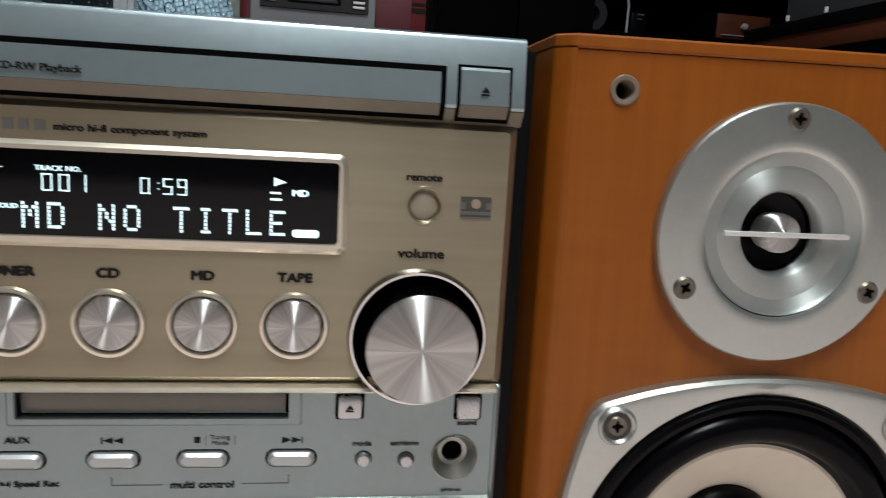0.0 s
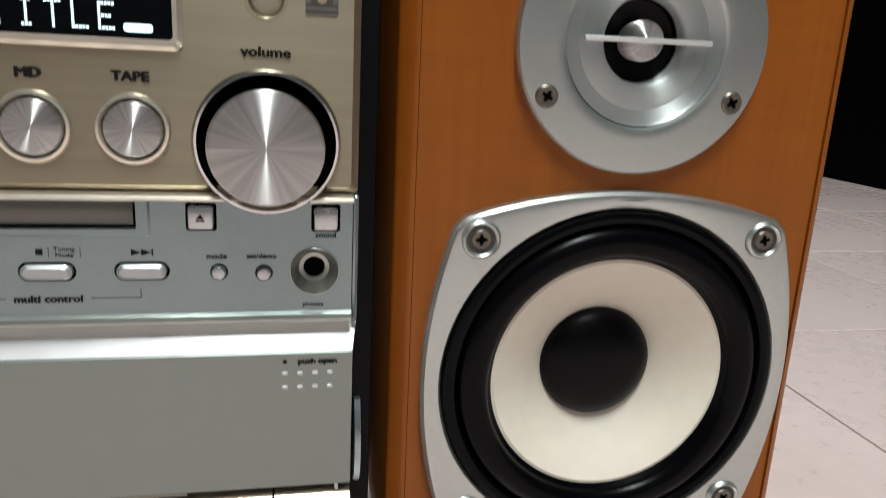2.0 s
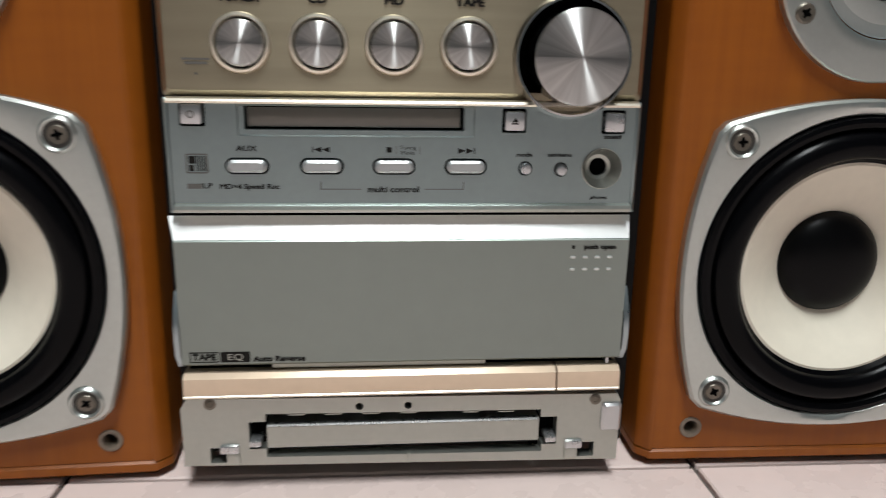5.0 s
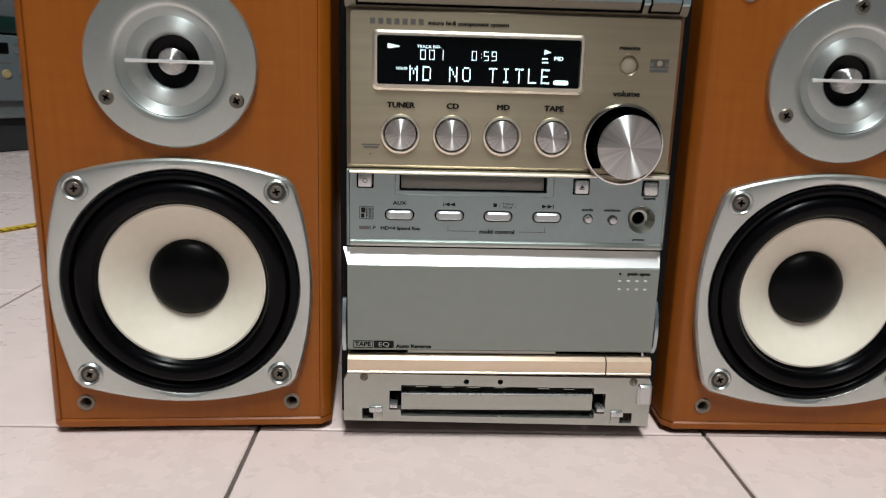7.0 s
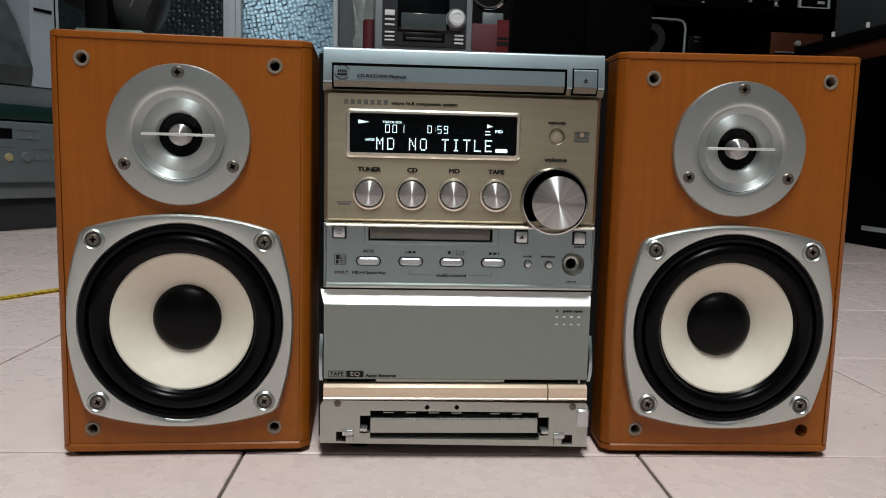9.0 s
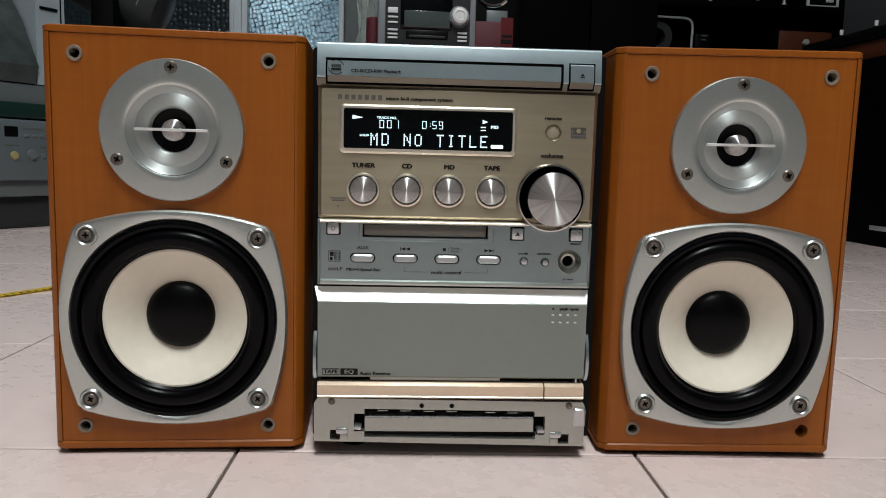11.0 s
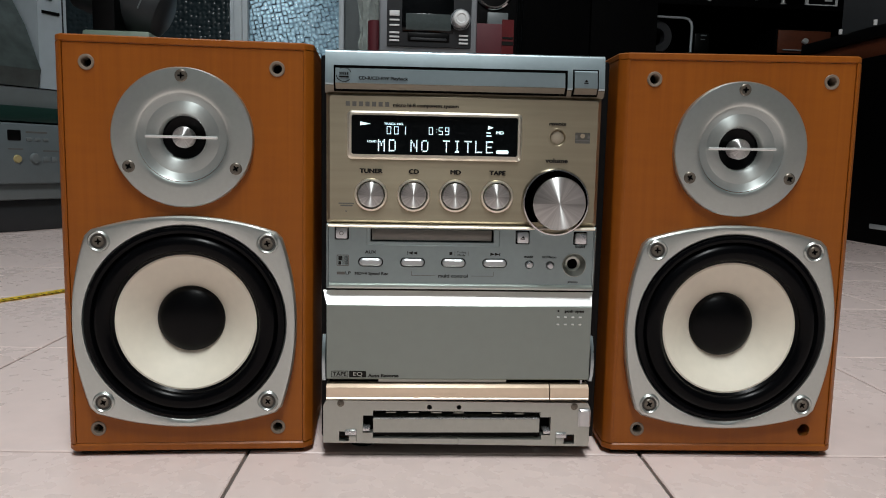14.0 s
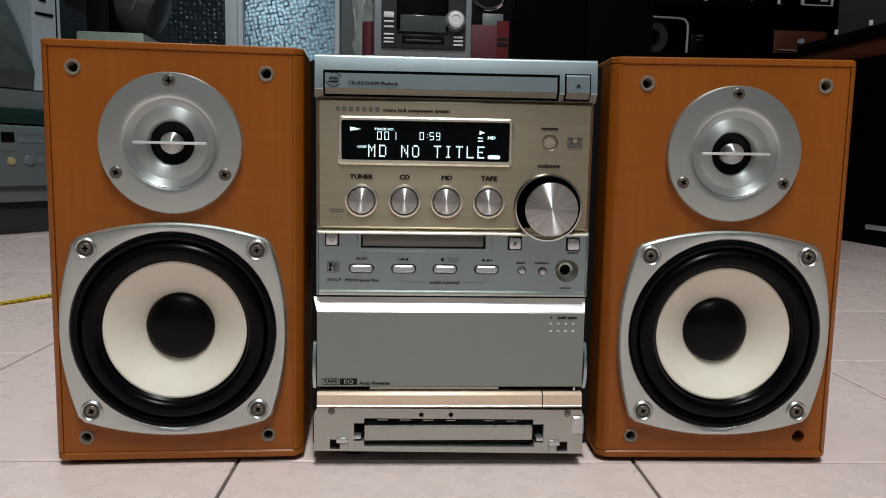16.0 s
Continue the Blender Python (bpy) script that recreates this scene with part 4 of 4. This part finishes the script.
    writing("LOUD", 0.0018, -0.0560, 0.1976, y, SEG, screen, "CENTER", 1.1, 0.00005)
    link("bass_sign", plate(rrect(0.0184, 0.0258, 0.1916, 0.1938, 0.0008, 3), (), y, y + 0.0001), SEG, screen, "", False)


stereo(LEAN)


# ---- the back of the room ----
def back_slab(*parts):
    ob = slab(*parts)
    ob.matrix_world = BACK @ pose(0, 0.19, 0)
    return ob


back_slab("wall_north_low", -2.3, 2.3, 2.3, 2.4, -0.06, 0.46, WALL_SHADED, "painted wall under the window, darkened for its shade")
back_slab("wall_north_high", -2.3, 2.3, 2.3, 2.4, 1.9, 2.5, WALL_SHADED, "painted wall over the window, darkened for its shade")
back_slab("wall_north_side", -0.10, 2.3, 2.3, 2.4, 0.46, 1.9, WALL_SHADED, "painted wall beside the window, darkened for its shade")
back_slab("wall_north_end", -2.3, -1.6, 2.3, 2.4, 0.46, 1.9, WALL_SHADED, "painted wall beside the window, darkened for its shade")
back_slab("backdrop", -2.6, 0.6, 2.85, 2.9, -0.06, 2.5, OUTSIDE, "pale evening light outside the window")


def window():
    wi = tagged(root("window_1", BACK @ pose(0, 0.19, -0.024), "aluminium sliding window with pebbled and dark panes", "window"), kind="structure")
    for x0, x1 in ((-1.60, -1.55), (-0.592, -0.526), (-0.192, -0.172)):
        link("window_frame", box(x0, x1, 2.22, 2.30, 0.46, 1.9, 0.006), WHITE_ALU, wi)
    link("window_frame", box(-0.575, -0.545, 2.205, 2.23, 0.46, 1.9, 0.004), WHITE_ALU, wi)
    link("window_jamb", box(-0.172, -0.10, 2.24, 2.30, 0.46, 1.9, 0.004), GREY, wi, "dull grey window jamb")
    for z0, z1 in ((0.46, 0.51), (1.85, 1.9)):
        link("window_frame", box(-1.55, -0.19, 2.23, 2.30, z0, z1, 0.005), WHITE_ALU, wi)
    link("pane", box(-0.526, -0.192, 2.25, 2.256, 0.51, 1.85), PEBBLED, wi, "pebbled glass pane", False)
    link("pane", box(-1.55, -0.592, 2.26, 2.266, 0.51, 1.85), NIGHT_GLASS, wi, "dark reflecting glass pane", False)


window()


def floor_machine():
    """A large grey floor-standing machine with a control panel."""
    ma = root("office_machine", BACK @ pose(-0.86, 1.361, -0.013, 0, 0, 56) @ pose(0.86, -1.26, 0), "large grey floor-standing office machine with control panel and sloping dark hood", "machine")
    P = lambda name, bm, material, label="", parent=ma: link(name, bm, material, parent, label)
    x0, x1, y = -1.45, -0.735, 1.26
    P("plinth", box(x0 + 0.01, x1 - 0.012, y + 0.03, 1.85, 0.013, 0.088, 0.006), MID_GREY, "dark grey plinth")
    P("lower_body", box(x0, x1, y + 0.012, 1.86, 0.088, 0.128, 0.006), GREY, "grey lower tray")
    P("upper_body", box(x0, x1, y + 0.022, 1.86, 0.268, 0.352, 0.008), GREY, "grey upper body")
    P("side_body", box(x0 + 0.005, x1 - 0.005, y + 0.05, 1.855, 0.12, 0.36), GREY)
    P("window_band", box(x0 + 0.02, x1 - 0.01, y + 0.012, y + 0.04, 0.270, 0.306, 0.003), GREEN_GLASS, "dark green window band")
    panel = P("control_panel", box(x0, x1 + 0.004, y - 0.004, y + 0.06, 0.126, 0.266, 0.008), PALE_GREY, "pale grey control panel")
    P("display", box(-0.905, -0.874, y - 0.006, y, 0.226, 0.250, 0.002), BLACK, "small black display", panel)
    P("start_button", lathe([(0.0, y - 0.010), (0.008, y - 0.009), (0.010, y - 0.003)], -0.884, 0.184, 24), CREAM_KEY, "round cream button", panel)
    P("dial", lathe([(0.0, y - 0.012), (0.010, y - 0.011), (0.013, y - 0.003)], -0.843, 0.186, 24), GREY, "grey dial", panel)
    for k in range(3):
        P("key", box(-0.862 + k * 0.020, -0.848 + k * 0.020, y - 0.007, y, 0.226, 0.234, 0.002), GREY, "", panel)
        P("key", box(-0.822 + k * 0.020, -0.808 + k * 0.020, y - 0.007, y, 0.178, 0.190, 0.002), GREY, "", panel)
    for mark in ((-0.862, -0.810, 0.244, 0.248), (-0.822, -0.780, 0.202, 0.205), (-0.905, -0.870, 0.205, 0.208)):
        bars([mark], y - 0.0045, INK_GREY, panel)
    hood = prism([(y + 0.02, 0.352), (y + 0.005, 0.392), (y + 0.06, 0.500), (y + 0.12, 0.580), (y + 0.20, 0.640), (1.84, 0.640), (1.84, 0.352)], x0 + 0.01, -0.812)
    P("hood", hood, HOOD, "glossy dark sloping hood")
    tower = P("side_tower", prism([(y + 0.02, 0.352), (y + 0.02, 0.700), (y + 0.10, 0.740), (1.80, 0.740), (1.80, 0.352)], -0.806, x1 + 0.002), TOWER, "pale bluish grey side tower")
    P("tower_slot", box(-0.796, -0.752, y + 0.017, y + 0.03, 0.527, 0.534), BLACK, "", tower)
    P("tower_slot", box(-0.786, -0.770, y + 0.017, y + 0.03, 0.560, 0.566), BLACK, "", tower)
    P("tower_seam", box(-0.7445, -0.7420, y + 0.018, y + 0.03, 0.48, 0.69), BLACK, "", tower)


HOOD = mat("glossy_dark_hood", (0.05, 0.062, 0.060), 0.16, 0.0, 0.4, 8)
floor_machine()


def casing(name, x0, x1, y0, y1, z0, z1, bev, material, label, category, turn=0):
    ob = root(name, behind((x0 + x1) / 2, (y0 + y1) / 2, z0, turn, z0 > 0), label, category)
    w, d = (x1 - x0) / 2, (y1 - y0) / 2
    link("shell", box(-w, w, -d, d, 0, z1 - z0, bev), material, ob)
    return ob


# a bench beside the machine carries a black box and a grey drum
bench = casing("side_bench", -0.79, -0.625, 1.40, 1.75, 0.0, 0.497, 0.006, GREEN_TOP, "low bench with a pale green top", "bench")
bx = casing("black_box", -0.770, -0.714, 1.42, 1.66, 0.514, 0.84, 0.004, BLACK, "tall glossy black box standing on the bench", "box")
link("white_label", box(-0.012, 0.012, -0.1225, -0.119, 0.135, 0.15), WHITE, bx)


def drum():
    dr = root("grey_drum", behind(-0.715, 1.54, 0.622, ry=24), "dark grey rounded plastic drum lying on the bench", "drum")
    bm = bmesh.new()
    prof = [(-0.13, 0.0), (-0.13, 0.070), (-0.118, 0.084), (0.075, 0.084), (0.098, 0.074), (0.110, 0.050), (0.112, 0.0)]
    rings = [[bm.verts.new((x, r * math.cos(2 * math.pi * k / 40), r * math.sin(2 * math.pi * k / 40))) for k in range(40)] for x, r in prof]
    for a, b in zip(rings, rings[1:]):
        for k in range(40):
            bm.faces.new((a[k], a[(k + 1) % 40], b[(k + 1) % 40], b[k]))
    bmesh.ops.remove_doubles(bm, verts=bm.verts, dist=1e-5)
    link("shell", bm, MID_GREY, dr)
    link("seam", box(0.058, 0.061, -0.086, 0.0, -0.02, 0.075), GREY, dr)


drum()

# low dark stand behind the hi-fi, with the small stereo, bottle, card box and speaker
casing("low_stand", -0.30, 0.32, 0.66, 1.06, 0.0, 0.329, 0.004, BLACK_WOOD, "low black wooden stand", "stand")


def small_stereo():
    s = root("small_stereo", behind(0.030, 0.72, 0.337), "silver and dark grey small stereo with round knob, switched off", "stereo")
    P = lambda name, bm, material, label="", parent=s: link(name, bm, material, parent, label)
    P("body", box(-0.079, 0.079, 0.0, 0.20, 0.0, 0.190, 0.004), SILVER_DIM, "silver casing")
    face = P("front_panel", box(-0.067, 0.069, -0.004, 0.004, 0.040, 0.186, 0.002), MID_GREY, "dark grey front panel")
    P("screen", box(-0.043, 0.040, -0.0055, 0.0, 0.063, 0.146, 0.001), SCREEN, "dark screen", face)
    P("screen_strip", box(-0.037, 0.036, -0.0062, -0.001, 0.066, 0.092, 0.001), GREY_SCREEN, "grey unlit display", face)
    k = P("knob", lathe([(0.0, -0.019), (0.006, -0.0185), (0.008, -0.020), (0.0118, -0.019), (0.0135, -0.015), (0.0135, -0.004)], 0.0510, 0.085, 32), WHITE, "pale round knob", face)
    P("knob_rim", lathe([(0.0137, -0.005), (0.0158, -0.007), (0.0172, -0.004)], 0.0510, 0.085, 32), SILVER_DIM, "", k)
    for z in (0.0914, 0.0807, 0.0725, 0.0610, 0.0545, 0.0487):
        P("key", box(-0.063, -0.047, -0.0062, -0.003, z - (0.0045 if z > 0.09 else 0.0014), z + (0.004 if z > 0.09 else 0.0014), 0.0008), WHITE, "small white key", face)
    for z in (0.0595, 0.0535, 0.0475):
        P("key", box(0.049, 0.064, -0.0062, -0.003, z - 0.0015, z + 0.0015, 0.0006), WHITE, "small white key", face)
    P("slot", box(-0.034, 0.034, -0.0058, 0.0, 0.048, 0.0625, 0.002), BLACK, "dark disc slot", face)
    P("slot_flap", box(-0.029, 0.029, -0.0066, -0.003, 0.0500, 0.0540, 0.0006), MID_GREY, "", face)
    for z in (0.118, 0.150):
        P("seam", box(-0.067, -0.045, -0.0045, -0.003, z, z + 0.001), BLACK, "", face)
        P("seam", box(0.042, 0.069, -0.0045, -0.003, z, z + 0.001), BLACK, "", face)


SILVER_DIM = mat("dull_silver_casing", (0.34, 0.36, 0.385), 0.4, 0.5, 0.05)
GREY_SCREEN = mat("grey_lcd", (0.06, 0.075, 0.075), 0.15, 0.0, 0.15)
small_stereo()


def ring_speaker():
    s = root("black_speaker", behind(0.169, 0.92, 0.339), "black box speaker with a chrome-ringed driver", "speaker")
    link("box", box(-0.047, 0.047, 0.0, 0.16, 0.0, 0.30, 0.004), BLACK, s)
    link("chrome_ring", lathe([(0.029, 0.002), (0.030, -0.004), (0.033, -0.006), (0.036, -0.003), (0.0365, 0.002)], 0.0, 0.183, 48), CHROME, s, "chrome driver ring")
    link("driver", lathe([(0.030, 0.001), (0.020, 0.006), (0.008, 0.008), (0.0, 0.003)], 0.0, 0.183, 40), RUBBER, s, "black driver cone")
    link("foot_plate", box(-0.012, 0.028, -0.006, 0.0, 0.10, 0.142, 0.001), GREY, s)


ring_speaker()
RED_END = mat("deep_red_print", (0.12, 0.004, 0.006), 0.4, 0.0, 0.15, 20)
rb = casing("red_box", 0.118, 0.198, 0.86, 0.90, 0.339, 0.449, 0.002, RED, "red cardboard packet with dark printed bars", "box")
link("red_end", box(0.018, 0.0398, -0.0207, -0.018, 0.001, 0.118), RED_END, rb, "deep red printed end")
link("print_block", box(0.018, 0.039, -0.0215, -0.019, 0.072, 0.079), INK, rb)
link("print_block", box(0.019, 0.039, -0.0215, -0.019, 0.083, 0.087), INK, rb)


def plastic_bag():
    """A limp clear bag hanging down in folds, narrowing to its foot."""
    b = root("plastic_bag", behind(-0.066, 0.86, 0.3385), "crumpled clear plastic bag standing on the stand", "bag")
    rnd = random.Random(5)
    bm = bmesh.new()
    rings = []
    for j in range(15):
        z = 0.235 * j / 14
        r = 0.007 + 0.020 * (j / 14) ** 0.8
        rings.append([bm.verts.new((r * math.cos(2 * math.pi * k / 22) * (1 + 0.25 * math.sin(3.1 * k + j * 0.5)) + 0.004 * rnd.uniform(-1, 1), 0.6 * r * math.sin(2 * math.pi * k / 22) * (1 + 0.4 * math.sin(2.3 * k)) + 0.003 * rnd.uniform(-1, 1), z)) for k in range(22)])
    for p, q in zip(rings, rings[1:]):
        for k in range(22):
            bm.faces.new((p[k], p[(k + 1) % 22], q[(k + 1) % 22], q[k]))
    bm.faces.new(rings[0])
    link("film", bm, BAG, b)


def red_tube():
    t = root("red_tube", behind(-0.056, 0.80, 0.338), "small dark red tube standing on the stand", "tube")
    bm = bmesh.new()
    bmesh.ops.create_cone(bm, cap_ends=True, segments=24, radius1=0.0125, radius2=0.012, depth=0.094, matrix=pose(0.0, 0, 0.047))
    bmesh.ops.bevel(bm, geom=[e for e in bm.edges if abs(e.verts[0].co.z - e.verts[1].co.z) < 1e-4], offset=0.001, segments=2, affect="EDGES")
    link("tube_body", bm, RED, t)


red_tube()
BAG = mat("clear_plastic_film", (0.55, 0.60, 0.57), 0.22, 0.0, 0.2, 30)
BAG.node_tree.nodes["Principled BSDF"].inputs["Transmission Weight"].default_value = 0.55
plastic_bag()

# tall black cabinet and the dark shelves beside it
casing("tall_cabinet", 0.262, 0.575, 1.10, 1.50, 0.0, 1.70, 0.004, BLACK_WOOD, "tall plain black cabinet", "cabinet")
TALL = bpy.data.objects["tall_cabinet"]
for x0, x1 in ((-0.153, -0.001), (0.001, 0.153)):
    link("door", box(x0, x1, -0.214, -0.1995, 0.06, 1.66, 0.003), BLACK_WOOD, TALL)


def shelves():
    s = root("shelf_unit", BACK @ pose(0, 0.175, -0.022), "wide black wooden shelf unit holding small audio gear", "shelf")
    for x in (0.868, 2.20):
        link("upright", box(x, x + 0.03, 1.98, 2.29, 0.022, 1.7, 0.002), BLACK_WOOD, s)
    link("back_board", box(0.898, 2.20, 2.275, 2.29, 0.022, 1.7), BLACK_WOOD, s)
    for z in (0.10, 0.600, 0.782, 1.15, 1.68):
        link("board", box(0.898, 2.20, 1.985, 2.275, z, z + 0.018, 0.002), BLACK_WOOD, s)


shelves()


def tuner():
    s = root("tuner", behind(0.985, 2.0, 0.800), "black tuner with a dim display and five bright keys", "tuner")
    link("body", box(-0.078, 0.078, 0.0, 0.20, 0.0, 0.07, 0.003), BLACK, s)
    link("display", box(-0.060, 0.060, -0.002, 0.0, 0.030, 0.062), MID_GREY, s)
    for k in range(5):
        link("key", box(-0.012 + k * 0.017, -0.002 + k * 0.017, -0.004, 0.0, 0.010, 0.018, 0.001), PALE_GREY, s)


tuner()


def knob_box():
    s = root("amplifier", behind(1.27, 2.02, 0.800), "black amplifier with small bright switches", "amplifier")
    link("body", box(-0.18, 0.10, 0.0, 0.20, 0.0, 0.12, 0.003), BLACK, s)
    for x, z in ((-0.118, 0.020), (-0.128, 0.006), (0.050, 0.018), (-0.10, 0.024)):
        link("switch", lathe([(0.0, -0.010), (0.004, -0.009), (0.005, 0.0)], x, z, 16), WHITE_METAL, s)


knob_box()


def lamp():
    s = root("table_lamp", behind(1.428, 2.03, 0.800), "small lamp with a white shade, switched off", "lamp")
    for name, prof, m in (("shade", [(0.030, 0.035), (0.030, 0.12), (0.0, 0.12)], WHITE), ("base", [(0.0, 0.0), (0.022, 0.002), (0.006, 0.012), (0.005, 0.040)], WHITE_METAL)):
        bm = bmesh.new()
        rings = [[bm.verts.new((r * math.cos(2 * math.pi * k / 24), r * math.sin(2 * math.pi * k / 24), z)) for k in range(24)] for r, z in prof]
        for a, c in zip(rings, rings[1:]):
            for k in range(24):
                bm.faces.new((a[k], a[(k + 1) % 24], c[(k + 1) % 24], c[k]))
        bmesh.ops.remove_doubles(bm, verts=bm.verts, dist=1e-5)
        link(name, bm, m, s)


lamp()


def white_frame():
    s = root("picture_frame", behind(1.565, 2.01, 0.800), "white-edged frame with a dark face", "frame")
    link("border", plate(rrect(-0.060, 0.060, 0.0, 0.16, 0.006), [rrect(-0.052, 0.052, 0.008, 0.152, 0.003)], 0.0, 0.010), WHITE, s)
    link("face", box(-0.053, 0.053, 0.004, 0.009, 0.007, 0.153), BLACK, s)
    link("tag", box(0.012, 0.040, 0.001, 0.004, 0.020, 0.030, 0.001), WHITE, s)


white_frame()


def tube_stand():
    s = root("tube_frame", behind(0, 2.02, 0), "bent pale metal tube frame on the shelf", "frame")
    cu = bpy.data.curves.new("tube", "CURVE")
    cu.dimensions, cu.bevel_depth, cu.bevel_resolution = "3D", 0.0048, 4
    sp = cu.splines.new("POLY")
    pts = [(0.905, 0.0, 0.620), (0.905, 0.0, 0.745), (1.055, 0.0, 0.742), (1.070, 0.0, 0.738), (1.080, 0.0, 0.728), (1.084, 0.0, 0.712), (1.083, 0.0, 0.620)]
    sp.points.add(len(pts) - 1)
    for q, p in zip(sp.points, pts):
        q.co = (*p, 1)
    tmp = bpy.data.objects.new("tmp", cu)
    scene.collection.objects.link(tmp)
    bpy.context.view_layer.update()
    me = bpy.data.meshes.new_from_object(tmp.evaluated_get(bpy.context.evaluated_depsgraph_get()))
    bpy.data.objects.remove(tmp)
    me.materials.clear()
    me.materials.append(ALU)
    link_mesh("tube", me, s)
    r = root("grey_reel", behind(0.963, 2.06, 0.618), "dull grey ring-shaped reel on the shelf", "reel")
    prof = [(0.030, 0.0), (0.030, -0.02), (0.057, -0.02), (0.060, -0.01), (0.060, 0.02), (0.030, 0.02), (0.030, 0.0)]
    link("ring", lathe(prof, 0.0, 0.060, 40), MID_GREY, r)
    c = root("small_phone", behind(1.130, 2.03, 0.618), "small black handset with bright keys", "phone")
    link("handset", box(-0.028, 0.028, 0.0, 0.03, 0.0, 0.075, 0.004), BLACK, c)
    link("key_row", box(-0.006, 0.016, -0.002, 0.0, 0.066, 0.070), PALE_GREY, c)
    link("key_row", box(-0.006, 0.010, -0.002, 0.0, 0.052, 0.055), GREY, c)


tube_stand()


def drawer_box():
    s = root("drawer_box", behind(1.50, 2.00, 0.618), "reddish-brown wooden drawer box with a bright knob", "drawer box")
    link("carcass", box(-0.106, 0.106, 0.004, 0.22, 0.0, 0.098, 0.003), BLACK_WOOD, s, "black carcass")
    link("lower_edge", box(-0.085, 0.106, -0.012, -0.004, 0.019, 0.023, 0.001), ALU, s, "thin bright lower edge")
    link("drawer_front", box(-0.100, 0.100, -0.004, 0.004, 0.010, 0.092, 0.003), BROWN, s)
    link("knob", lathe([(0.0, -0.030), (0.009, -0.028), (0.011, -0.020), (0.005, -0.012), (0.005, -0.004)], -0.007, 0.052, 24), WHITE_METAL, s, "bright metal knob")


drawer_box()

# black cabinet on the floor, wooden top, grey case on it
cab = casing("floor_cabinet", 1.22, 1.85, 0.82, 1.70, 0.0, 0.480, 0.004, BLACK_WOOD, "black floor cabinet with a small silver badge", "cabinet")
link("badge", box(-0.3185, -0.314, -0.14, -0.03, 0.040, 0.052, 0.001), ALU, cab, "small silver badge")
casing("wooden_board", 1.235, 1.86, 0.82, 1.64, 0.494, 0.542, 0.004, BROWN, "reddish-brown wooden board on the cabinet", "board")
tray = casing("black_tray", 1.225, 1.87, 0.86, 1.62, 0.542, 0.573, 0.004, BLACK, "flat black tray with two white pegs on the wooden board", "tray")
for y in (1.427, 1.285):
    link("white_peg", lathe_up(1.222 - 1.5475, y - 1.24, 0.0048, 0.031, 0.044), WHITE, tray, "short white peg")


def case():
    s = root("grey_case", behind(1.325, 1.555, 0.576, -40), "dark grey equipment case with a bright metal corner", "case")
    link("shell", box(0.0, 0.42, 0.0, 0.25, 0.012, 0.30, 0.004), MID_GREY, s)
    link("corner", box(0.235, 0.425, -0.006, 0.02, 0.07, 0.30, 0.003), PALE_GREY, s, "pale metal corner")
    for x in (0.02, 0.30):
        link("foot", lathe_up(x, 0.02, 0.008, 0.0, 0.014), BLACK, s)


case()


def measuring_tape():
    s = root("measuring_tape", pose(0, 0, 0), "yellow measuring tape lying stretched over the tiles", "tape")
    way, w = Vector((0.54, 0.84, 0)).normalized(), 0.0095
    side = Vector((-way.y, way.x, 0))
    a = Vector((-0.526, 0.516, 0.0)) - way * 0.55
    bm = bmesh.new()
    rows = []
    for k in range(25):
        c = a + way * (k * 0.05)
        c.z = 0.0016 + 0.0006 * math.sin(k * 1.7)
        rows.append([bm.verts.new(c + side * (w * u) + Vector((0, 0, 0.0012 * (1 - u * u) * -1))) for u in (-1, -0.5, 0, 0.5, 1)])
    for p, q in zip(rows, rows[1:]):
        for k in range(4):
            bm.faces.new((p[k], p[k + 1], q[k + 1], q[k]))
    bmesh.ops.solidify(bm, geom=list(bm.faces), thickness=0.0004)
    blade = link("blade", bm, YELLOW, s)
    marks = bmesh.new()
    for k in range(110):
        c = a + way * (k * 0.01 + 0.03) + side * (-w * 0.55)
        b = box(-0.0006, 0.0006, -0.004 if k % 5 else -0.006, 0.004, 0.0018, 0.0022)
        b.transform(Matrix.Translation(c) @ pose(0, 0, 0, 0, 0, math.degrees(math.atan2(way.y, way.x))))
        me = bpy.data.meshes.new("tmp")
        b.to_mesh(me)
        b.free()
        marks.from_mesh(me)
        bpy.data.meshes.remove(me)
    tagged(link("scale_marks", marks, INK, s, "black scale marks", False), kind="stuff")


measuring_tape()

# ---- floor tiles ----
def tiles():
    size, gap, turn, x0, y0 = 0.2530, 0.0022, -0.62, -0.134, 0.0098
    bm = box(-size / 2 + gap / 2, size / 2 - gap / 2, -size / 2 + gap / 2, size / 2 - gap / 2, -0.007, 0.0, 0.0007, seg=1)
    bmesh.ops.recalc_face_normals(bm, faces=bm.faces)
    me = bpy.data.meshes.new("tile")
    bm.to_mesh(me)
    bm.free()
    me.materials.append(TILE)
    for i in range(-9, 9):
        for j in range(-8, 12):
            m = pose(x0, y0, 0, 0, 0, turn) @ pose((i + 0.5) * size, (j + 0.5) * size, random.uniform(-0.0002, 0.0))
            p = m.translation
            if abs(p.x) < 2.15 and -2.0 < p.y < 2.75:
                ob = new("tile", me)
                ob.parent = floor
                ob.matrix_local = m


tiles()
